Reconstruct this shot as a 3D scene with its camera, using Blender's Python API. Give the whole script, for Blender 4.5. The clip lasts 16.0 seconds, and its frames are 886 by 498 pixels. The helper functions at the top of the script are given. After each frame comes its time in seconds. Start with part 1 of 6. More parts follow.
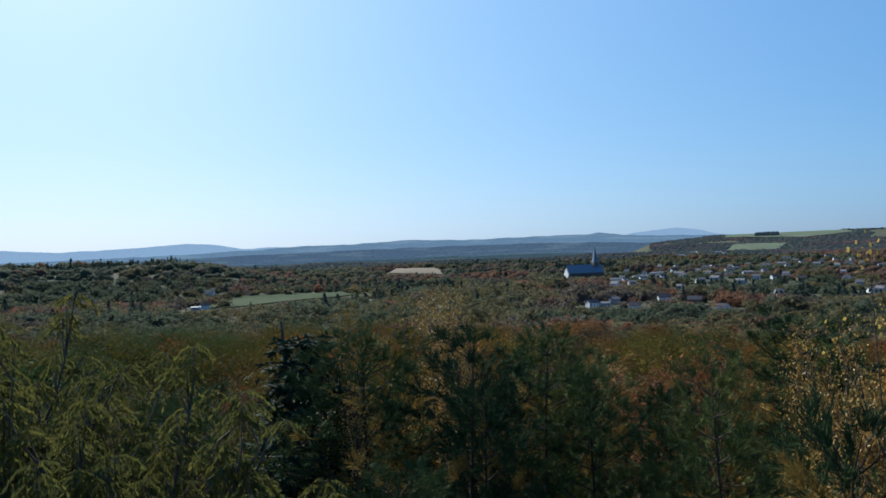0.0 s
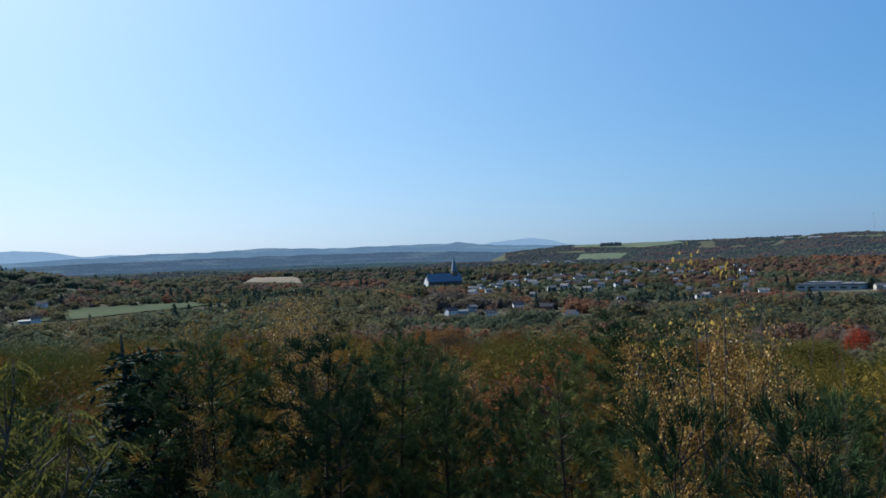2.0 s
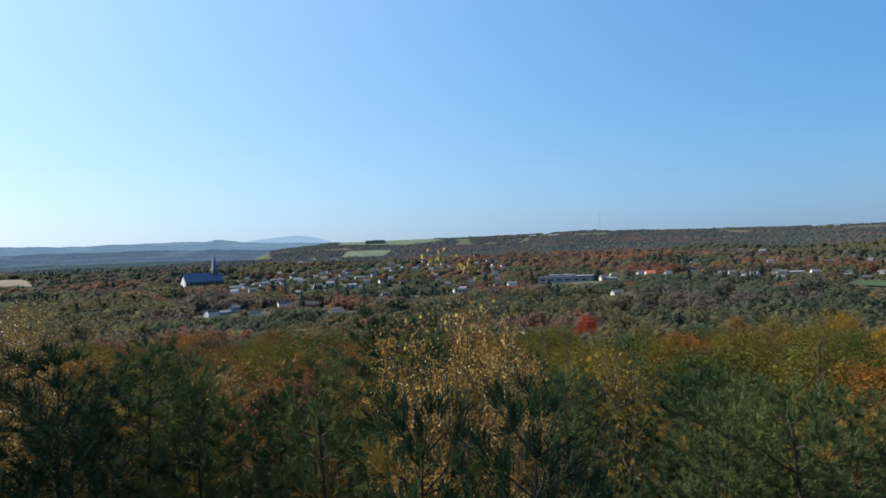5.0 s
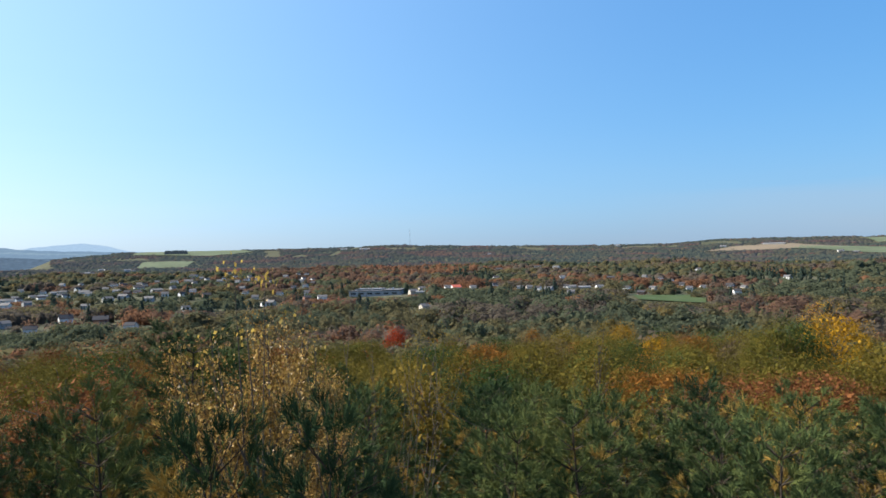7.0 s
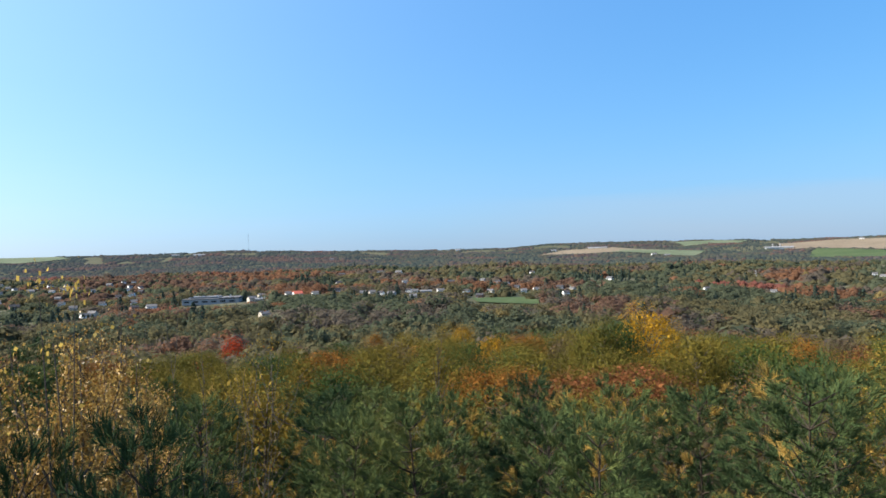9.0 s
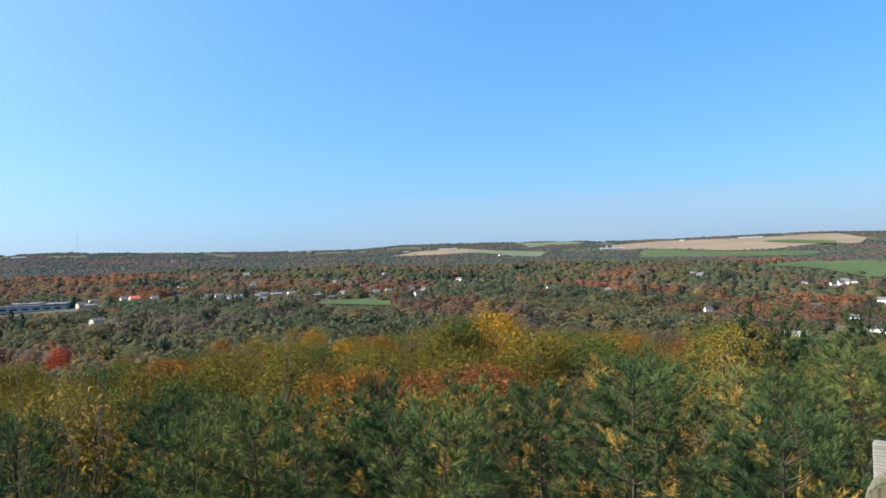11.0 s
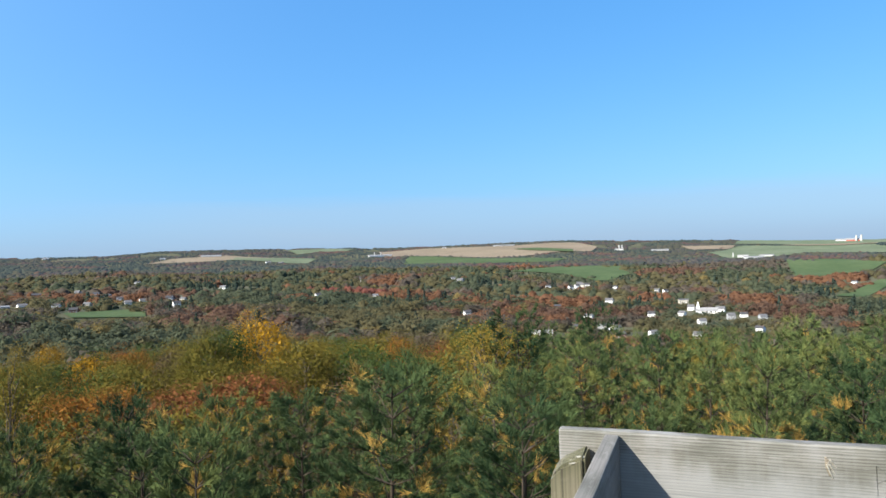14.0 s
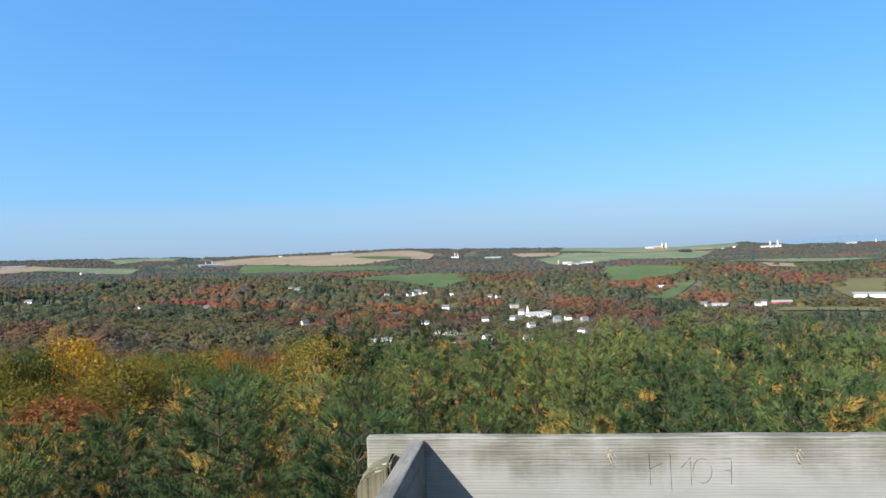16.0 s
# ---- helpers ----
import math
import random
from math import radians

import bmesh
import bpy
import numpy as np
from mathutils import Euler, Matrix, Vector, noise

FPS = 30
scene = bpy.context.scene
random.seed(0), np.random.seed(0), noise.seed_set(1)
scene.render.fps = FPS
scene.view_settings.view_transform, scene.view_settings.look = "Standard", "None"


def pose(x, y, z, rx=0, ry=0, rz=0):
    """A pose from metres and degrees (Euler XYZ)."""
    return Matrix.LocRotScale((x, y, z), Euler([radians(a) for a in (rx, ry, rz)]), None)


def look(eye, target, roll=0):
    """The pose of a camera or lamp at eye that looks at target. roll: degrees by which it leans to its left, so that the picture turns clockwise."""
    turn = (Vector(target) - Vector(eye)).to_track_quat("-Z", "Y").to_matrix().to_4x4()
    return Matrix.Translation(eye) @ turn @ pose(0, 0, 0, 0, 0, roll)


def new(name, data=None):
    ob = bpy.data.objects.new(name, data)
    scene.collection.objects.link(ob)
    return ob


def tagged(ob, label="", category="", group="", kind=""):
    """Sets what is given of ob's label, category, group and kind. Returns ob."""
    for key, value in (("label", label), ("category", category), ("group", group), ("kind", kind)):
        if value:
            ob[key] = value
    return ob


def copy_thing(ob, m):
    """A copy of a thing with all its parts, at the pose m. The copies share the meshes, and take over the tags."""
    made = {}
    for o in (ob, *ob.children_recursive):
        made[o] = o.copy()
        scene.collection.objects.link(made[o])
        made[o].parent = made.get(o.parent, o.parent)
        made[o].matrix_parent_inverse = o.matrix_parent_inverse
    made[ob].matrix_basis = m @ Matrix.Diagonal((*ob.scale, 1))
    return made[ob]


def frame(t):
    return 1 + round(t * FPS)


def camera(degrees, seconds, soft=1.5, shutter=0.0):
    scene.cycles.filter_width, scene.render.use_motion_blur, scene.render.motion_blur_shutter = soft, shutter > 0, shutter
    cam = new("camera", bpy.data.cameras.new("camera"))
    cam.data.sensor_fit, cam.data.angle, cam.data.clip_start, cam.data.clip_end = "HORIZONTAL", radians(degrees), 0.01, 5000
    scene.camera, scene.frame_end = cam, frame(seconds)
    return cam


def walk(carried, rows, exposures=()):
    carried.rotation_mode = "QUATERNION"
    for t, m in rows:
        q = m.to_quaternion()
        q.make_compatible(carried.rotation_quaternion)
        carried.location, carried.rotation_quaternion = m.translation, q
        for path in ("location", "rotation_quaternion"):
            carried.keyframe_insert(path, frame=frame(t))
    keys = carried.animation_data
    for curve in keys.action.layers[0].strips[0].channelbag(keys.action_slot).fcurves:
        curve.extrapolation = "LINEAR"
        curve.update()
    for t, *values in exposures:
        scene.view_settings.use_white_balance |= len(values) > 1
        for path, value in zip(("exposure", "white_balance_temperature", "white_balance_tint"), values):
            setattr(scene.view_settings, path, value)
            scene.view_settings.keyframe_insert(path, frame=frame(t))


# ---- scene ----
cam = camera(64.9, 16.0, soft=1.65)
EYE = 14.0      # eye above the ground at the tower's foot
ARM = 0.432     # how far the camera is held from the turning point
# seconds, bearing (left is plus), pitch, lean to the right
WALK = [
    (0.0, -0.37, 0.37, 2.08),
    (0.5, -3.22, 0.59, 1.91),
    (1.0, -5.69, 0.39, 2.00),
    (1.5, -9.35, 0.58, 1.90),
    (2.0, -11.78, 0.70, 1.93),
    (2.5, -15.00, 0.60, 2.13),
    (3.0, -19.67, 0.71, 1.78),
    (3.5, -22.79, 0.54, 1.42),
    (4.0, -25.22, 0.27, 1.69),
    (6.5, -42.12, 0.05, 1.76),
    (7.0, -46.30, 0.43, 1.27),
    (7.5, -49.49, 0.21, 1.28),
    (8.0, -53.10, 0.08, 1.48),
    (8.5, -56.18, 0.49, 1.63),
    (9.0, -59.17, 0.52, 1.64),
    (11.5, -74.63, 0.28, 1.90),
    (12.0, -78.08, 0.35, 1.94),
    (12.5, -80.89, 0.51, 1.90),
    (13.0, -83.54, 0.47, 1.96),
    (13.5, -86.95, 0.40, 1.74),
    (14.0, -90.11, 0.26, 1.76),
    (14.5, -93.46, 0.35, 2.03),
    (15.0, -96.69, 0.54, 2.00),
    (15.5, -100.13, 0.48, 1.83),
    (16.0, -103.32, 0.50, 2.10),
]
# seconds, stops, white balance
EXPOSURE = [(0.0, 0.72, 5830, 7), (2.3, 0.7, 5850, 7), (3.0, 0.71, 5850, 8), (4.0, 0.86, 5950, 8), (6.5, 1.27, 6750, 10), (9.0, 1.5, 6750, 10), (12.5, 1.52, 6560, 9), (16.0, 1.45, 6520, 9)]
walk(cam, [(t, pose(-ARM * math.sin(radians(yaw)), ARM * math.cos(radians(yaw)), EYE, 90 + pitch, lean, yaw))
           for t, yaw, pitch, lean in WALK], EXPOSURE)

# ---- light: clear autumn midday, sun ahead and to the left of the first view ----
SUN_BEARING, SUN_HEIGHT = 30.0, 38.0
SKY_TONE = ((0.352, 0.95), (0.483, 0.62), (0.645, 0.38))
world = bpy.data.worlds.new("clear_sky")
scene.world = world
world.use_nodes = True
wn = world.node_tree.nodes
sky = wn.new("ShaderNodeTexSky")
sky.sky_type = "NISHITA"
sky.sun_disc = False
sky.sun_elevation = radians(SUN_HEIGHT)
sky.sun_rotation = radians(-SUN_BEARING)
sky.altitude = 300
sky.air_density, sky.dust_density, sky.ozone_density = 1.0, 1.5, 2.0
wl = world.node_tree.links
split, join = wn.new("ShaderNodeSeparateColor"), wn.new("ShaderNodeCombineColor")
wl.new(sky.outputs[0], split.inputs[0])
for i, (gain, power) in enumerate(SKY_TONE):     # deep, clean blue of dry autumn air
    level, curve, scale = wn.new("ShaderNodeMath"), wn.new("ShaderNodeMath"), wn.new("ShaderNodeMath")
    level.operation, curve.operation, scale.operation = "MULTIPLY", "POWER", "MULTIPLY"
    level.inputs[1].default_value, curve.inputs[1].default_value, scale.inputs[1].default_value = 0.11, power, gain
    wl.new(split.outputs[i], level.inputs[0])
    wl.new(level.outputs[0], curve.inputs[0])
    wl.new(curve.outputs[0], scale.inputs[0])
    wl.new(scale.outputs[0], join.inputs[i])
# dust in the air: a pale glow round the sun and along the horizon, with a thin veil of high cloud low down
GLOW, HORIZON, HAZE, BANK = (0.225, 0.245, 0.25), (0.23, 0.22, 0.18), (0.215, 0.275, 0.34), (0.25, 0.305, 0.385)
sun_to = (-math.sin(radians(SUN_BEARING)) * math.cos(radians(SUN_HEIGHT)), math.cos(radians(SUN_BEARING)) * math.cos(radians(SUN_HEIGHT)), math.sin(radians(SUN_HEIGHT)))


def sky_math(op, a, b):
    m = wn.new("ShaderNodeMath")
    m.operation = op
    for s, v in zip(m.inputs, (a, b)):
        if isinstance(v, float):
            s.default_value = v
        else:
            wl.new(v, s)
    return m.outputs[0]


def sky_scale(colour, by):
    v = wn.new("ShaderNodeVectorMath")
    v.operation = "SCALE"
    v.inputs[0].default_value = colour
    wl.new(by, v.inputs["Scale"])
    return v.outputs[0]


def sky_add(a, b):
    v = wn.new("ShaderNodeVectorMath")
    wl.new(a, v.inputs[0])
    wl.new(b, v.inputs[1])
    return v.outputs[0]


way_to = wn.new("ShaderNodeTexCoord").outputs["Generated"]
dot = wn.new("ShaderNodeVectorMath")
dot.operation = "DOT_PRODUCT"
wl.new(way_to, dot.inputs[0])
dot.inputs[1].default_value = sun_to
near_sun = sky_math("POWER", sky_math("MULTIPLY_ADD", dot.outputs["Value"], 0.5), 4.0)
near_sun.node.inputs[0].links[0].from_node.inputs[2].default_value = 0.5
height = wn.new("ShaderNodeSeparateXYZ")
wl.new(way_to, height.inputs[0])
low_air = sky_math("POWER", 2.718, sky_math("MULTIPLY", sky_math("ABSOLUTE", height.outputs[2], 0.0), -11.0))
veil_map, veil = wn.new("ShaderNodeMapping"), wn.new("ShaderNodeTexNoise")
veil_map.inputs["Scale"].default_value = (1.6, 1.6, 16.0)
wl.new(way_to, veil_map.inputs[0])
wl.new(veil_map.outputs[0], veil.inputs["Vector"])
veil.inputs["Scale"].default_value, veil.inputs["Detail"].default_value, veil.inputs["Distortion"].default_value = 1.5, 5, 0.4
low_air = sky_math("MULTIPLY", low_air, sky_math("ADD", sky_math("MULTIPLY", veil.outputs[0], 0.9), 0.55))
haze = wn.new("ShaderNodeMix")
haze.data_type = "RGBA"
haze.inputs[7].default_value = (*HAZE, 1)
wl.new(sky_math("MULTIPLY", sky_math("POWER", low_air, 2.0), 0.5), haze.inputs[0])
wl.new(join.outputs[0], haze.inputs[6])
# a thin grey-mauve bank of cloud low over the fields
bank_way = wn.new("ShaderNodeVectorMath")
bank_way.operation = "DOT_PRODUCT"
wl.new(way_to, bank_way.inputs[0])
bank_way.inputs[1].default_value = (math.sin(radians(112)), math.cos(radians(112)), 0)
side_on, low_down = wn.new("ShaderNodeMapRange"), wn.new("ShaderNodeMapRange")
for node, source, lo, hi in ((side_on, bank_way.outputs["Value"], 0.55, 0.85), (low_down, sky_math("ADD", height.outputs[2], sky_math("MULTIPLY", veil.outputs[0], 0.06)), 0.118, 0.088)):
    node.interpolation_type = "SMOOTHSTEP"
    node.inputs["From Min"].default_value, node.inputs["From Max"].default_value = lo, hi
    wl.new(source, node.inputs["Value"])
bank = wn.new("ShaderNodeMix")
bank.data_type = "RGBA"
bank.inputs[7].default_value = (*BANK, 1)
wl.new(sky_math("MULTIPLY", sky_math("MULTIPLY", side_on.outputs[0], low_down.outputs[0]), 0.3), bank.inputs[0])
wl.new(haze.outputs[2], bank.inputs[6])
whole_sky = sky_add(sky_add(bank.outputs[2], sky_scale(GLOW, near_sun)), sky_scale(HORIZON, sky_math("MULTIPLY", low_air, near_sun)))
wl.new(whole_sky, wn["Background"].inputs[0])
wn["Background"].inputs["Strength"].default_value = 0.72
sun_data = bpy.data.lights.new("sun", "SUN")
sun_data.energy, sun_data.angle, sun_data.color = 5.0, radians(0.53), (1.0, 0.93, 0.82)
sun = new("sun", sun_data)
sun_way = Vector((-math.sin(radians(SUN_BEARING)) * math.cos(radians(SUN_HEIGHT)),
                  math.cos(radians(SUN_BEARING)) * math.cos(radians(SUN_HEIGHT)), math.sin(radians(SUN_HEIGHT))))
sun.matrix_world = look(sun_way * 60 + Vector((0, 0, 40)), (0, 0, 40))


# ---- materials ----
def material(name):
    m = bpy.data.materials.new(name)
    m.use_nodes = True
    n, l = m.node_tree.nodes, m.node_tree.links
    return m, n, l, n["Principled BSDF"]


def ramp(n, stops):
    r = n.new("ShaderNodeValToRGB")
    e = r.color_ramp.elements
    while len(e) < len(stops):
        e.new(0.5)
    for k, (p, c) in zip(e, stops):
        k.position, k.color = p, (*c, 1)
    return r


def leaf_material(name, colours, through_light=0.3, patch=0.6, rough=0.75, shine=0.04, per_leaf=0.3, per_tree=0.0, haze_glow=None):
    """Leaves: each leaf takes its own tone, larger patches of a crown drift together. The last argument adds blue
    distance haze as emission, for backdrops alone.
    """
    m, n, l, p = material(name)
    geo, co, nz = n.new("ShaderNodeNewGeometry"), n.new("ShaderNodeTexCoord"), n.new("ShaderNodeTexNoise")
    nz.inputs["Scale"].default_value, nz.inputs["Detail"].default_value = patch, 2
    l.new(co.outputs["Object"], nz.inputs["Vector"])
    mix = n.new("ShaderNodeMix")
    mix.inputs[0].default_value = 1 - per_leaf
    l.new(geo.outputs["Random Per Island"], mix.inputs[2])
    l.new(nz.outputs[0], mix.inputs[3])
    r = ramp(n, [(i / max(1, len(colours) - 1) * 0.8 + 0.1, c) for i, c in enumerate(colours)])
    drift = n.new("ShaderNodeMath")
    drift.operation = "MULTIPLY_ADD"
    l.new(n.new("ShaderNodeObjectInfo").outputs["Random"], drift.inputs[0])
    drift.inputs[1].default_value = per_tree
    shift = n.new("ShaderNodeMath")
    l.new(mix.outputs[0], shift.inputs[0])
    shift.inputs[1].default_value = -0.5 * per_tree
    l.new(shift.outputs[0], drift.inputs[2])
    l.new(drift.outputs[0], r.inputs[0])
    l.new(r.outputs[0], p.inputs["Base Color"])
    p.inputs["Roughness"].default_value = rough
    p.inputs["Specular IOR Level"].default_value = shine
    # distance haze painted in as a blue emission of the leaves
    if haze_glow:
        p.inputs["Emission Color"].default_value, p.inputs["Emission Strength"].default_value = (*haze_glow, 1), 1.0
    tr, ms = n.new("ShaderNodeBsdfTranslucent"), n.new("ShaderNodeMixShader")
    l.new(r.outputs[0], tr.inputs[0])
    ms.inputs[0].default_value = through_light
    l.new(p.outputs[0], ms.inputs[1])
    l.new(tr.outputs[0], ms.inputs[2])
    l.new(ms.outputs[0], n["Material Output"].inputs[0])
    return m


def rough_material(name, colours, scale=1.0, rough=0.9, detail=5, bump=0.2, fine=None):
    """A rough surface with tone drifting at two scales."""
    m, n, l, p = material(name)
    co, a, b = n.new("ShaderNodeTexCoord"), n.new("ShaderNodeTexNoise"), n.new("ShaderNodeTexNoise")
    a.inputs["Scale"].default_value, a.inputs["Detail"].default_value = scale, detail
    b.inputs["Scale"].default_value, b.inputs["Detail"].default_value = fine or scale * 9, 4
    for t in (a, b):
        l.new(co.outputs["Object"], t.inputs["Vector"])
    mix = n.new("ShaderNodeMix")
    mix.inputs[0].default_value = 0.4
    l.new(a.outputs[0], mix.inputs[2])
    l.new(b.outputs[0], mix.inputs[3])
    r = ramp(n, [(0.32 + 0.36 * i / max(1, len(colours) - 1), c) for i, c in enumerate(colours)])
    l.new(mix.outputs[0], r.inputs[0])
    l.new(r.outputs[0], p.inputs["Base Color"])
    p.inputs["Roughness"].default_value = rough
    p.inputs["Specular IOR Level"].default_value = 0.5 if rough < 0.85 else 0.04
    if bump:
        bp = n.new("ShaderNodeBump")
        bp.inputs["Strength"].default_value = bump
        l.new(b.outputs[0], bp.inputs["Height"])
        l.new(bp.outputs[0], p.inputs["Normal"])
    return m


def wood_material(name, pale, dark, green=None, lichen=0.6, upright=False, bleached=None):
    """Weathered silver timber: grain lines along the board (its own x), cracks, blotches."""
    m, n, l, p = material(name)
    co = n.new("ShaderNodeTexCoord")
    mp = n.new("ShaderNodeMapping")
    mp.inputs["Scale"].default_value = (40, 40, 0.6) if upright else (0.7, 62, 62)
    l.new(co.outputs["Object"], mp.inputs["Vector"])
    grain, blot, crack = n.new("ShaderNodeTexNoise"), n.new("ShaderNodeTexNoise"), n.new("ShaderNodeTexNoise")
    grain.inputs["Scale"].default_value, grain.inputs["Detail"].default_value, grain.inputs["Distortion"].default_value = 3.0, 6, 0.6
    l.new(mp.outputs[0], grain.inputs["Vector"])
    blot.inputs["Scale"].default_value, blot.inputs["Detail"].default_value = 5, 4
    l.new(co.outputs["Object"], blot.inputs["Vector"])
    mc = n.new("ShaderNodeMapping")
    mc.inputs["Scale"].default_value = (25, 25, 0.7) if upright else (0.9, 30, 30)
    l.new(co.outputs["Object"], mc.inputs["Vector"])
    crack.inputs["Scale"].default_value, crack.inputs["Detail"].default_value = 2.0, 2
    l.new(mc.outputs[0], crack.inputs["Vector"])
    g = ramp(n, [(0.36, dark), (0.44, tuple(0.7 * a + 0.3 * b for a, b in zip(pale, dark))), (0.54, pale), (0.75, tuple(min(1, 1.12 * c) for c in pale))])
    l.new(grain.outputs[0], g.inputs[0])
    tone = ramp(n, [(0.35, (0.74, 0.76, 0.72) if not green else green), (0.65, (1.08, 1.06, 1.04))])
    l.new(blot.outputs[0], tone.inputs[0])
    mul = n.new("ShaderNodeMix")
    mul.data_type, mul.blend_type = "RGBA", "MULTIPLY"
    mul.inputs[0].default_value = 1.0
    l.new(g.outputs[0], mul.inputs[6])
    l.new(tone.outputs[0], mul.inputs[7])
    ck = ramp(n, [(0.24, (0.4, 0.38, 0.35)), (0.28, (1, 1, 1))])
    l.new(crack.outputs[0], ck.inputs[0])
    mul2 = n.new("ShaderNodeMix")
    mul2.data_type, mul2.blend_type = "RGBA", "MULTIPLY"
    mul2.inputs[0].default_value = 1.0
    l.new(mul.outputs[2], mul2.inputs[6])
    l.new(ck.outputs[0], mul2.inputs[7])
    # brown rain stains in wide bands, pale lichen in flakes
    stain, flake = n.new("ShaderNodeTexNoise"), n.new("ShaderNodeTexNoise")
    ms = n.new("ShaderNodeMapping")
    ms.inputs["Scale"].default_value = (3.2, 4, 4)
    l.new(co.outputs["Object"], ms.inputs["Vector"])
    l.new(ms.outputs[0], stain.inputs["Vector"])
    stain.inputs["Scale"].default_value, stain.inputs["Detail"].default_value = 1.6, 5
    st = ramp(n, [(0.36, (0.8, 0.79, 0.74)), (0.5, (0.98, 0.98, 0.95)), (0.64, (1.08, 1.07, 1.06))])
    l.new(stain.outputs[0], st.inputs[0])
    mul3 = n.new("ShaderNodeMix")
    mul3.data_type, mul3.blend_type = "RGBA", "MULTIPLY"
    mul3.inputs[0].default_value = 1.0
    l.new(mul2.outputs[2], mul3.inputs[6])
    l.new(st.outputs[0], mul3.inputs[7])
    mf = n.new("ShaderNodeMapping")
    mf.inputs["Scale"].default_value = (14, 40, 40)
    l.new(co.outputs["Object"], mf.inputs["Vector"])
    l.new(mf.outputs[0], flake.inputs["Vector"])
    flake.inputs["Scale"].default_value, flake.inputs["Detail"].default_value = 1.0, 6
    fl = ramp(n, [(0.58, (0, 0, 0)), (0.66, (lichen,) * 3)])
    l.new(flake.outputs[0], fl.inputs[0])
    mul4 = n.new("ShaderNodeMix")
    mul4.data_type = "RGBA"
    l.new(fl.outputs[0], mul4.inputs[0])
    l.new(mul3.outputs[2], mul4.inputs[6])
    mul4.inputs[7].default_value = (*(min(0.6, 1.35 * c) for c in pale), 1)
    colour = mul4.outputs[2]
    if bleached:      # close raised growth rings, and a chalky rain-washed face with drip marks below
        mw, rings = n.new("ShaderNodeMapping"), n.new("ShaderNodeTexWave")
        mw.inputs["Scale"].default_value = (0.16, 1, 1)
        l.new(co.outputs["Object"], mw.inputs["Vector"])
        l.new(mw.outputs[0], rings.inputs["Vector"])
        rings.bands_direction = "Z"
        for key, v in (("Scale", 36.0), ("Distortion", 4.0), ("Detail", 3.0), ("Detail Scale", 1.4)):
            rings.inputs[key].default_value = v
        ring_tone = ramp(n, [(0.06, (0.52, 0.505, 0.48)), (0.34, (0.95, 0.95, 0.94)), (0.9, (1.06, 1.05, 1.04))])
        l.new(rings.outputs["Fac"], ring_tone.inputs[0])
        cut = n.new("ShaderNodeMix")
        cut.data_type, cut.blend_type = "RGBA", "MULTIPLY"
        cut.inputs[0].default_value = 0.85
        l.new(colour, cut.inputs[6])
        l.new(ring_tone.outputs[0], cut.inputs[7])
        xyz, reach, wash = n.new("ShaderNodeSeparateXYZ"), n.new("ShaderNodeMapRange"), n.new("ShaderNodeMath")
        l.new(co.outputs["Object"], xyz.inputs[0])
        l.new(xyz.outputs[2], reach.inputs["Value"])
        for key, v in (("From Min", -0.06), ("From Max", -0.2), ("To Min", -0.25), ("To Max", 0.5)):
            reach.inputs[key].default_value = v
        drip, md = n.new("ShaderNodeTexNoise"), n.new("ShaderNodeMapping")
        md.inputs["Scale"].default_value = (26, 26, 3.5)
        drip.inputs["Scale"].default_value, drip.inputs["Detail"].default_value = 1.0, 5
        l.new(co.outputs["Object"], md.inputs["Vector"])
        l.new(md.outputs[0], drip.inputs["Vector"])
        patches = n.new("ShaderNodeMath")
        patches.operation = "MULTIPLY_ADD"
        l.new(blot.outputs[0], patches.inputs[0])
        patches.inputs[1].default_value = 1.3
        l.new(reach.outputs[0], patches.inputs[2])
        wash.operation = "MULTIPLY_ADD"
        l.new(drip.outputs[0], wash.inputs[0])
        wash.inputs[1].default_value = 0.8
        l.new(patches.outputs[0], wash.inputs[2])
        cover = ramp(n, [(0.52, (0, 0, 0)), (0.82, (0.6, 0.6, 0.6))])
        half = n.new("ShaderNodeMath")
        half.operation = "MULTIPLY"
        half.inputs[1].default_value = 0.66
        l.new(wash.outputs[0], half.inputs[0])
        l.new(half.outputs[0], cover.inputs[0])
        chalk = n.new("ShaderNodeMix")
        chalk.data_type = "RGBA"
        l.new(cover.outputs[0], chalk.inputs[0])
        l.new(cut.outputs[2], chalk.inputs[6])
        chalk.inputs[7].default_value = (*bleached, 1)
        colour = chalk.outputs[2]
    l.new(colour, p.inputs["Base Color"])
    p.inputs["Roughness"].default_value = 0.8
    bp = n.new("ShaderNodeBump")
    bp.inputs["Strength"].default_value, bp.inputs["Distance"].default_value = 0.35, 0.003
    l.new(grain.outputs[0], bp.inputs["Height"])
    l.new(bp.outputs[0], p.inputs["Normal"])
    return m


def plain_material(name, colour, rough=0.6, metal=0.0):
    m = rough_material(name, [tuple(0.85 * c for c in colour), colour, tuple(min(1, 1.08 * c) for c in colour)], 0.5, rough, 4, 0.05)
    m.node_tree.nodes["Principled BSDF"].inputs["Metallic"].default_value = metal
    return m


